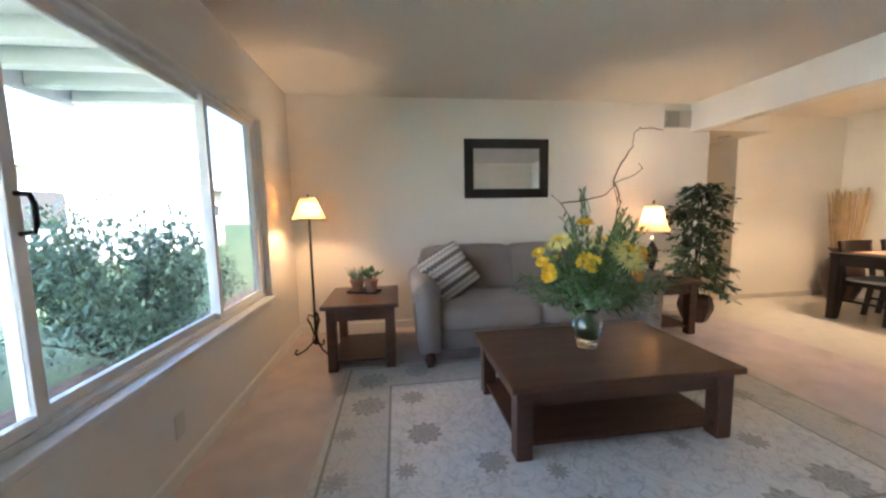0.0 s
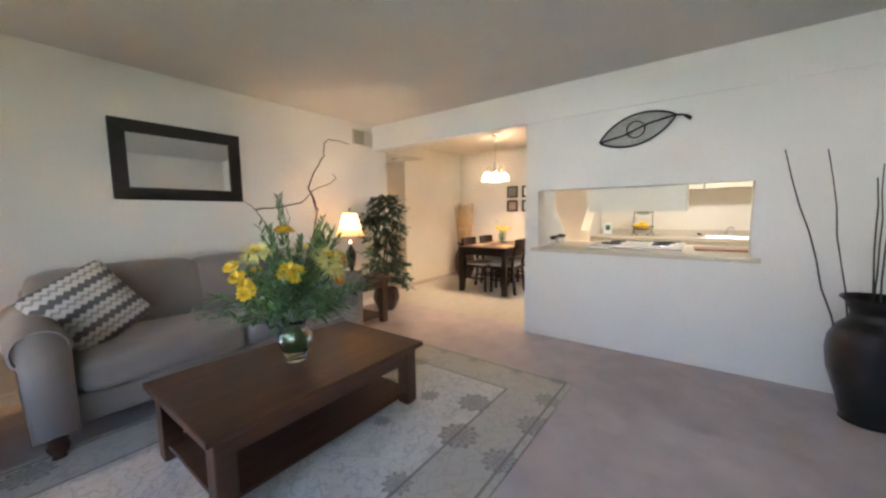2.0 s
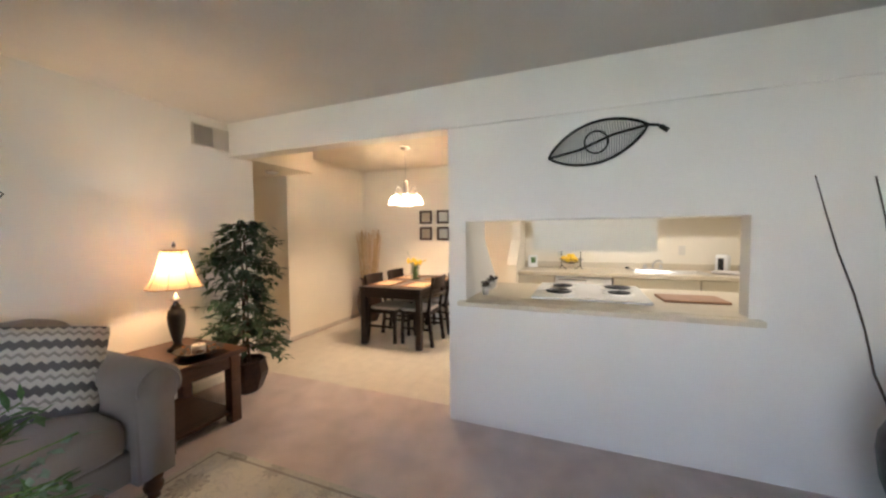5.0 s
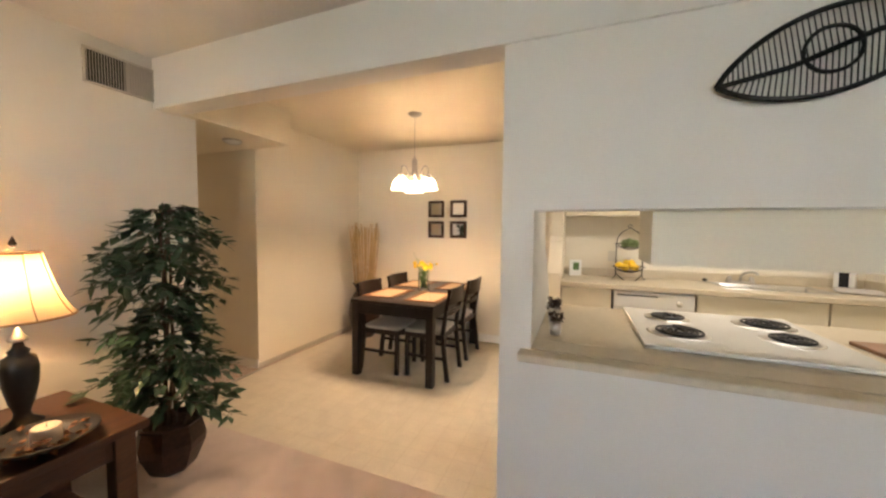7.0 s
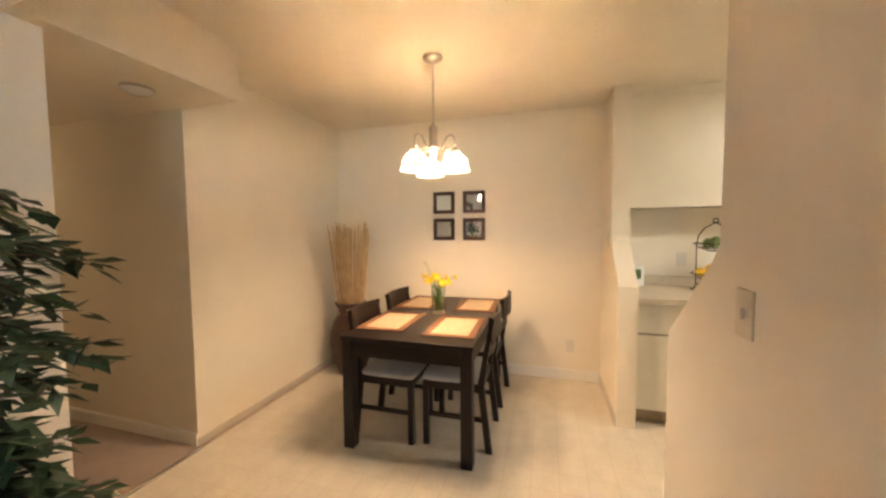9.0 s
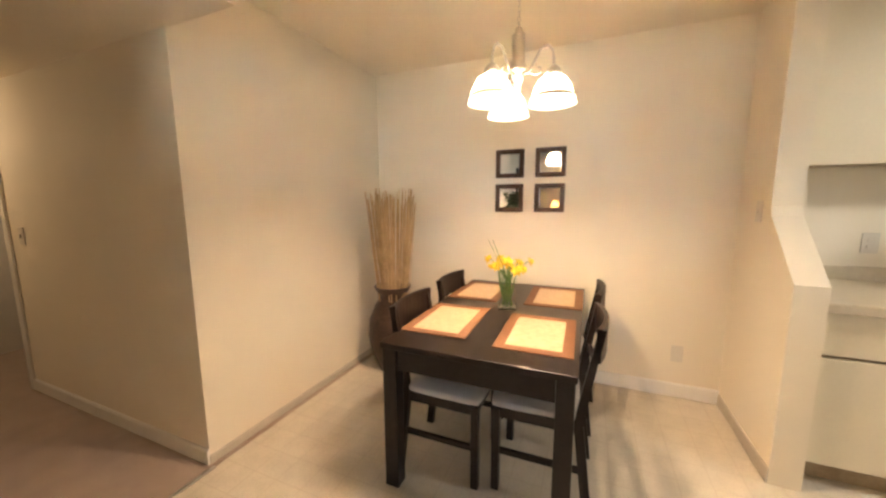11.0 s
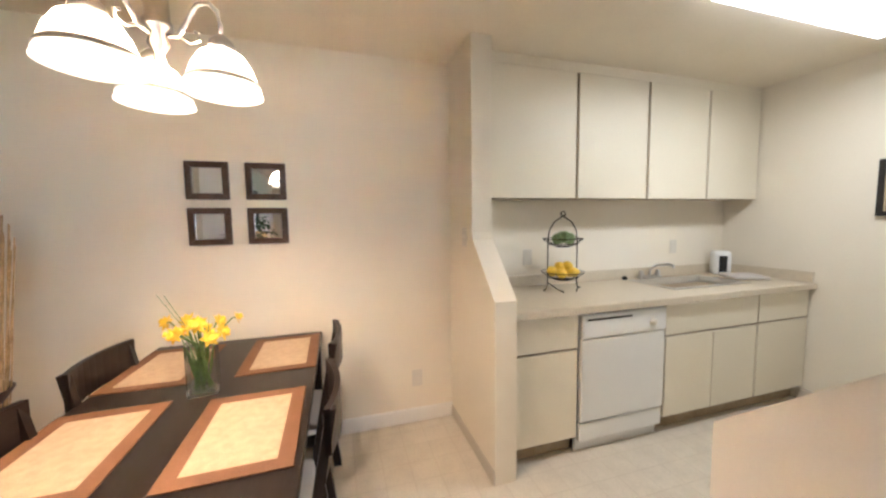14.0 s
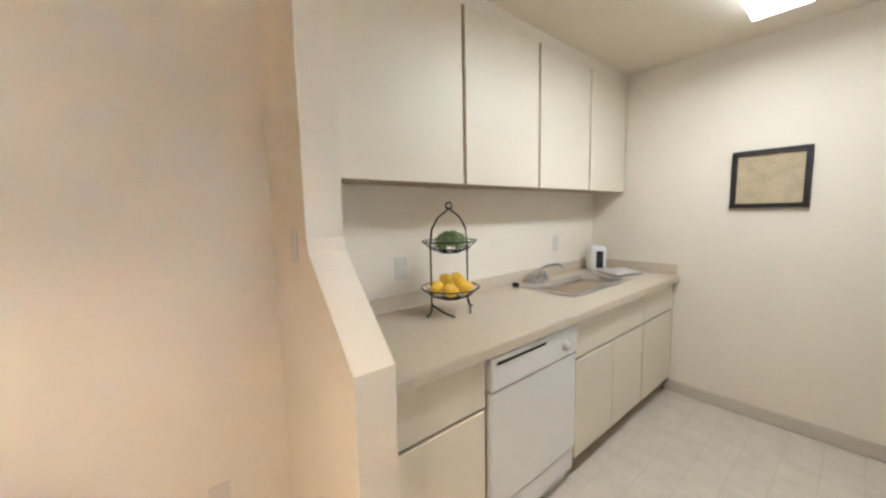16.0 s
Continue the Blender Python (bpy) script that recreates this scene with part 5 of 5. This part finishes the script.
def range_cooker():
    y0, y1 = 1.868, 2.637
    root = thing("electric_range", (5.40, (y0 + y1) / 2, 0), "white electric range with four black coil burners", "stove")
    w = (y1 - y0) / 2
    part("body", B(0.04, -w + 0.004, -0.003, 0.74, w - 0.004, 0.905), WHITE, root)
    part("cooktop", B(0.0, -w, 0.906, 0.76, w, 0.924, bevel=0.006), WHITE, root)
    part("oven_door", B(0.742, -w + 0.01, 0.2, 0.772, w - 0.01, 0.78, bevel=0.006), WHITE, root)
    part("control_strip", B(0.742, -w + 0.005, 0.79, 0.77, w - 0.005, 0.904, bevel=0.006), WHITE, root)
    for x, y, r in ((0.54, 0.20, 0.075), (0.235, 0.215, 0.095), (0.555, -0.215, 0.095), (0.285, -0.205, 0.075)):
        b = part("burner", lathe(bmesh.new(), [(0.0, 0.9245), (r + 0.012, 0.9245), (r + 0.025, 0.930), (r + 0.03, 0.925)], 28, (x, y, 0)), STEEL, root, "chrome drip pan")
        pts = []
        for k in range(80):
            t = k / 79
            rr = 0.018 + (r - 0.012) * t
            pts.append((x + rr * math.cos(t * 8 * math.pi), y + rr * math.sin(t * 8 * math.pi), 0.936))
        part("coil", tube(bmesh.new(), pts, 0.0055, 6), BLACK, b, "black heating coil")


range_cooker()


def hood():
    root = thing("range_hood_cabinet", (5.41, 2.24, 0), "white cabinet hung over the range", "cabinet")
    part("body", B(0.0, -0.385, 1.25, 0.32, 0.385, ZD), CABINET, root)
    part("door", B(0.321, -0.38, 1.255, 0.339, -0.003, ZC - 0.05, bevel=0.002), CABINET, root)
    part("door", B(0.321, 0.003, 1.255, 0.339, 0.38, ZC - 0.05, bevel=0.002), CABINET, root)


hood()


def fruit_stand():
    X, Y, Z = 7.69, 2.43, 0.905
    root = thing("fruit_stand", (X, Y, Z), "two-tier black wire fruit stand on counter", "fruit stand")
    for sy in (-1, 1):
        pts = [(0, sy * 0.15, 0.012), (0, sy * 0.145, 0.0055), (0, sy * 0.13, 0.012), (0, sy * 0.118, 0.04), (0, sy * 0.118, 0.35), (0, sy * 0.108, 0.42), (0, sy * 0.07, 0.475), (0, sy * 0.02, 0.505), (0, 0, 0.52)]
        part("post", tube(bmesh.new(), pts, 0.0045, 6), IRON, root)
        part("front_foot", tube(bmesh.new(), [(-0.09, sy * 0.05, 0.0045), (-0.06, sy * 0.08, 0.02), (0, sy * 0.118, 0.06)], 0.0045, 6), IRON, root)
    part("loop", tube(bmesh.new(), [(0, 0.018 * math.cos(t), 0.53 + 0.018 * math.sin(t)) for t in np.linspace(0, 2 * math.pi, 13)], 0.004, 6), IRON, root)
    for z, r in ((0.13, 0.145), (0.36, 0.135)):
        bm = bmesh.new()
        for rr, dz in ((r, 0.0), (r * 0.72, -0.035), (r * 0.35, -0.055)):
            tube(bm, [(rr * math.cos(t), rr * math.sin(t), z + dz) for t in np.linspace(0, 2 * math.pi, 25)], 0.003, 5)
        for k in range(14):
            a = 2 * math.pi * k / 14
            tube(bm, [(rr * math.cos(a), rr * math.sin(a), z + dz) for rr, dz in ((r, 0), (r * 0.72, -0.035), (r * 0.35, -0.055), (0.004, -0.06))], 0.0018, 4)
        part("basket", bm, IRON, root)
    rng = random.Random(2)

    def fruit(name, bm_mat, label, p, s, stretch=1.25):
        bm = bmesh.new()
        bmesh.ops.create_icosphere(bm, subdivisions=3, radius=s)
        for v in bm.verts:
            v.co.x *= stretch
            if abs(v.co.x) > s * stretch * 0.9:
                v.co.x *= 1.08
            v.co += 0.03 * s * noise.noise_vector(v.co * 40)
        for f in bm.faces:
            f.smooth = True
        ob = obj(name, bm, bm_mat, label, "fruit", "fruit in the stand")
        ob.matrix_basis = Matrix.Translation(Vector((X, Y, Z)) + Vector(p)) @ pose(0, 0, 0, rng.uniform(0, 40), rng.uniform(-30, 30), rng.uniform(0, 360))
    for p in ((0.05, 0.04, 0.125), (-0.05, 0.04, 0.125), (0.0, -0.055, 0.122), (-0.075, -0.03, 0.135), (0.06, -0.03, 0.13), (0.0, 0.02, 0.165), (-0.03, -0.02, 0.17), (0.0, 0.085, 0.14)):
        fruit("lemon", LEMON, "yellow lemon in wire basket", p, 0.033)
    for p in ((0.0, 0.045, 0.345), (-0.02, -0.045, 0.345), (0.03, -0.01, 0.355), (-0.04, 0.01, 0.36)):
        bm = bmesh.new()
        rr = 0.034
        for q in range(9):
            for k in range(7):
                a = 2 * math.pi * (k + 0.5 * (q % 2)) / 7
                e = -1.0 + 2.3 * q / 8
                c = Vector((math.cos(a) * math.cos(e), math.sin(a) * math.cos(e), math.sin(e))) * rr
                leaf(bm, c * 0.8, c.normalized() * 0.4 + Vector((0, 0, 1)), c.normalized(), 0.03, 0.026, -0.3)
        core = bmesh.ops.create_icosphere(bm, subdivisions=2, radius=rr * 0.85)
        ob = obj("artichoke", bm, GREENFRUIT, "green artichoke in upper wire basket", "vegetable", "fruit in the stand")
        ob.location = Vector((X, Y, Z)) + Vector(p)


fruit_stand()


def canister():
    root = thing("can_opener", (7.78, 0.78, 0.905), "white electric can opener on kitchen counter", "appliance", turn=-35)
    bm = softbox(bmesh.new(), -0.055, -0.065, 0.0, 0.055, 0.065, 0.205, r=0.025, puff=0.0, n=6)
    part("body", bm, WHITE, root)
    part("face_panel", B(-0.062, -0.028, 0.03, -0.056, 0.028, 0.165, bevel=0.004), DARKSLOT, root, "dark grey face panel")
    n = thing("folded_towel", (7.58, 0.80, 0.905), "folded white dish towel on counter beside sink", "towel", turn=-20)
    part("cloth", softbox(bmesh.new(), -0.10, -0.13, 0.0, 0.10, 0.13, 0.03, r=0.012, puff=0.006, n=8), SEATW, n)


canister()


def kitchen_picture():
    x0, x1, z0, z1 = 6.612, 6.978, 1.392, 1.752
    root = thing("framed_picture", ((x0 + x1) / 2, YK, (z0 + z1) / 2), "dark-framed beige print on kitchen wall", "picture")
    w, h, f = (x1 - x0) / 2, (z1 - z0) / 2, 0.028
    for pts in ([(-w, -h), (w, -h), (w - f, -h + f), (-w + f, -h + f)], [(w, -h), (w, h), (w - f, h - f), (w - f, -h + f)], [(w, h), (-w, h), (-w + f, h - f), (w - f, h - f)], [(-w, h), (-w, -h), (-w + f, -h + f), (-w + f, h - f)]):
        part("frame_rail", prism(bmesh.new(), pts, 0.003, 0.026), BLACKWOOD, root)
    part("print", B(-w + f - 0.004, 0.005, -h + f - 0.004, w - f + 0.004, 0.012, h - f + 0.004), CORK, root, "beige mottled print")


kitchen_picture()


def ceiling_light():
    root = thing("ceiling_light", (6.73, 1.67, ZD), "boxy fluorescent kitchen ceiling light, lit", "ceiling light")
    part("base", B(-0.11, -0.60, -0.03, 0.11, 0.60, 0.0, bevel=0.004), WHITE, root)
    bm = prism(bmesh.new(), [(-0.125, -0.031), (0.125, -0.031), (0.11, -0.08), (-0.11, -0.08)], -0.62, 0.62)
    part("diffuser", bm, DIFFUSER, root, "white glowing diffuser")


ceiling_light()

for x, y, s in ((5.84, 3.02, 1.0), (5.72, 3.015, 1.0), (5.46, 2.99, 0.9)):
    root = thing("pot_of_herbs", (x, y, 0.905), "small grey pot with dark herbs on hatch counter", "potted plant", "small pots on the hatch")
    part("pot", lathe(bmesh.new(), [(0, 0), (0.026 * s, 0), (0.034 * s, 0.07 * s), (0.031 * s, 0.07 * s), (0.028 * s, 0.06), (0, 0.06)], 18), STEEL, root, "grey metal pot")
    bm = bmesh.new()
    rng = random.Random(int(x * 100))
    for k in range(90):
        leaf(bm, Vector((0, 0, 0.06)) + Vector((rng.uniform(-1, 1), rng.uniform(-1, 1), rng.uniform(0, 1))) * 0.03, rnd(rng) + Vector((0, 0, 0.5)), Vector((0, 0, 1)), 0.022, 0.014)
    part("leaves", bm, JARBROWN, root, "dark leaves")
cb = thing("cutting_board", (5.70, 1.60, 0.905), "brown wooden cutting board on hatch counter", "cutting board", turn=4)
part("board", B(-0.13, -0.19, 0, 0.13, 0.19, 0.018, bevel=0.006), BOARD, cb)
bk = thing("cookbook", (7.80, 2.93, 0.905), "standing white recipe card with plant picture", "card", turn=25)
part("card", B(-0.01, -0.065, 0, 0.01, 0.065, 0.17, bevel=0.002), WHITE, bk)
part("motif", B(-0.0125, -0.035, 0.06, -0.0105, 0.03, 0.14), LEAF2, bk, "green leaf picture")

dl = thing("hall_ceiling_light", (5.95, 5.71, 2.135), "white glass dome light on hall ceiling", "ceiling light")
part("base", lathe(bmesh.new(), [(0, 0), (0.075, 0), (0.075, -0.012), (0, -0.012)], 24), NICKEL, dl)
part("dome", lathe(bmesh.new(), [(0.07, -0.012), (0.065, -0.02), (0.045, -0.032), (0.02, -0.038), (0, -0.04)], 24), WHITE, dl, "white glass dome")
# hall furniture seen past the door
hb = thing("hall_cabinet", (6.80, 8.50, 0), "low black cabinet past the hall door", "cabinet")
part("body", B(-0.2, -0.3, 0.05, 0.2, 0.3, 0.50, bevel=0.01), BLACKWOOD, hb)
part("top", B(-0.22, -0.32, 0.505, 0.22, 0.32, 0.53, bevel=0.005), BLACKWOOD, hb)
for sx in (-0.17, 0.17):
    for sy in (-0.27, 0.27):
        part("foot", B(sx - 0.02, sy - 0.02, 0, sx + 0.02, sy + 0.02, 0.06), BLACKWOOD, hb)
S("trim_hall", B(6.234, 7.72, 0, 6.2495, 7.778, 2.06, bevel=0.003), TRIM, "white painted door trim", "trim")

# ---- outdoors ----
S("ground", B(-60, -60, -0.3, XW - 0.14, 70, -0.12), LAWN, "green lawn", "lawn")
S("planting_bed", B(-1.0, 0.0, -0.2, XW - 0.141, 9.0, -0.08, bevel=0.02), MULCH, "brown mulch bed along the house", "bed")
S("eave_deck", B(-0.93, -2.0, 2.36, XW - 0.141, 5.2, 2.42), EAVE, "white painted eave boards", "eave")


def eave():
    root = thing("eave", (0, 0, 0), "white painted patio eave with rafters", "eave")
    tagged(root, kind="structure")
    y = -1.70
    while y < 5.2:
        part("rafter", B(-0.92, y, 2.24, XW - 0.145, y + 0.09, 2.359, bevel=0.004), EAVE, root)
        y += 0.38
    part("fascia", B(-0.97, -2.0, 2.20, -0.931, 5.2, 2.44, bevel=0.004), EAVE, root)


eave()


def neighbour():
    root = thing("neighbour_house", (0, 0, 0), "white stucco low house across the lawn", "house")
    part("wall", B(-16, -6, -0.2, -7.5, 22, 2.7), STUCCO, root)
    part("roof", prism(bmesh.new(), [(-6.9, 2.62), (-16.6, 2.62), (-11.75, 4.4)], -6.6, 22.6), ROOF, root)
    part("fascia", B(-6.95, -6.6, 2.56, -6.86, 22.6, 2.74), EAVE, root)
    for y in (6.0, 11.5):
        wdw = part("window", B(-7.52, y, 0.95, -7.46, y + 1.5, 2.1, bevel=0.01), WINFRAME, root)
        part("pane", B(-7.458, y + 0.08, 1.03, -7.45, y + 1.42, 2.02), DARKSLOT, wdw)


neighbour()


def bush():
    root = thing("garden_bush", (-0.95, 5.45, -0.1), "rounded leafy green shrub in mulch bed", "bush")
    rng = random.Random(4)
    wood, lv = bmesh.new(), bmesh.new()
    for k in range(40):
        a, sp = rng.uniform(0, 6.28), rng.uniform(0.1, 1.15)
        d = Vector((math.cos(a) * sp * 0.9, math.sin(a) * sp, rng.uniform(0.8, 1.1)))
        pts = branch_path(rng, (math.cos(a) * 0.12, math.sin(a) * 0.14, 0), d, (1.62 - 0.42 * sp) * rng.uniform(0.78, 1.0), 7, 0.13)
        tube(wood, pts, 0.011, 5, 0.004)
        for j, p in enumerate(pts[2:]):
            for q in range(48 + 16 * j):
                o = rnd(rng, 0.17)
                leaf(lv, p + o, o + rnd(rng, 0.2) + Vector((0, 0, 0.08)), Vector((0, 0, 1)), rng.uniform(0.045, 0.085), rng.uniform(0.02, 0.034))
    part("branches", wood, BARK, root), part("leaves", lv, BUSH, root)


bush()
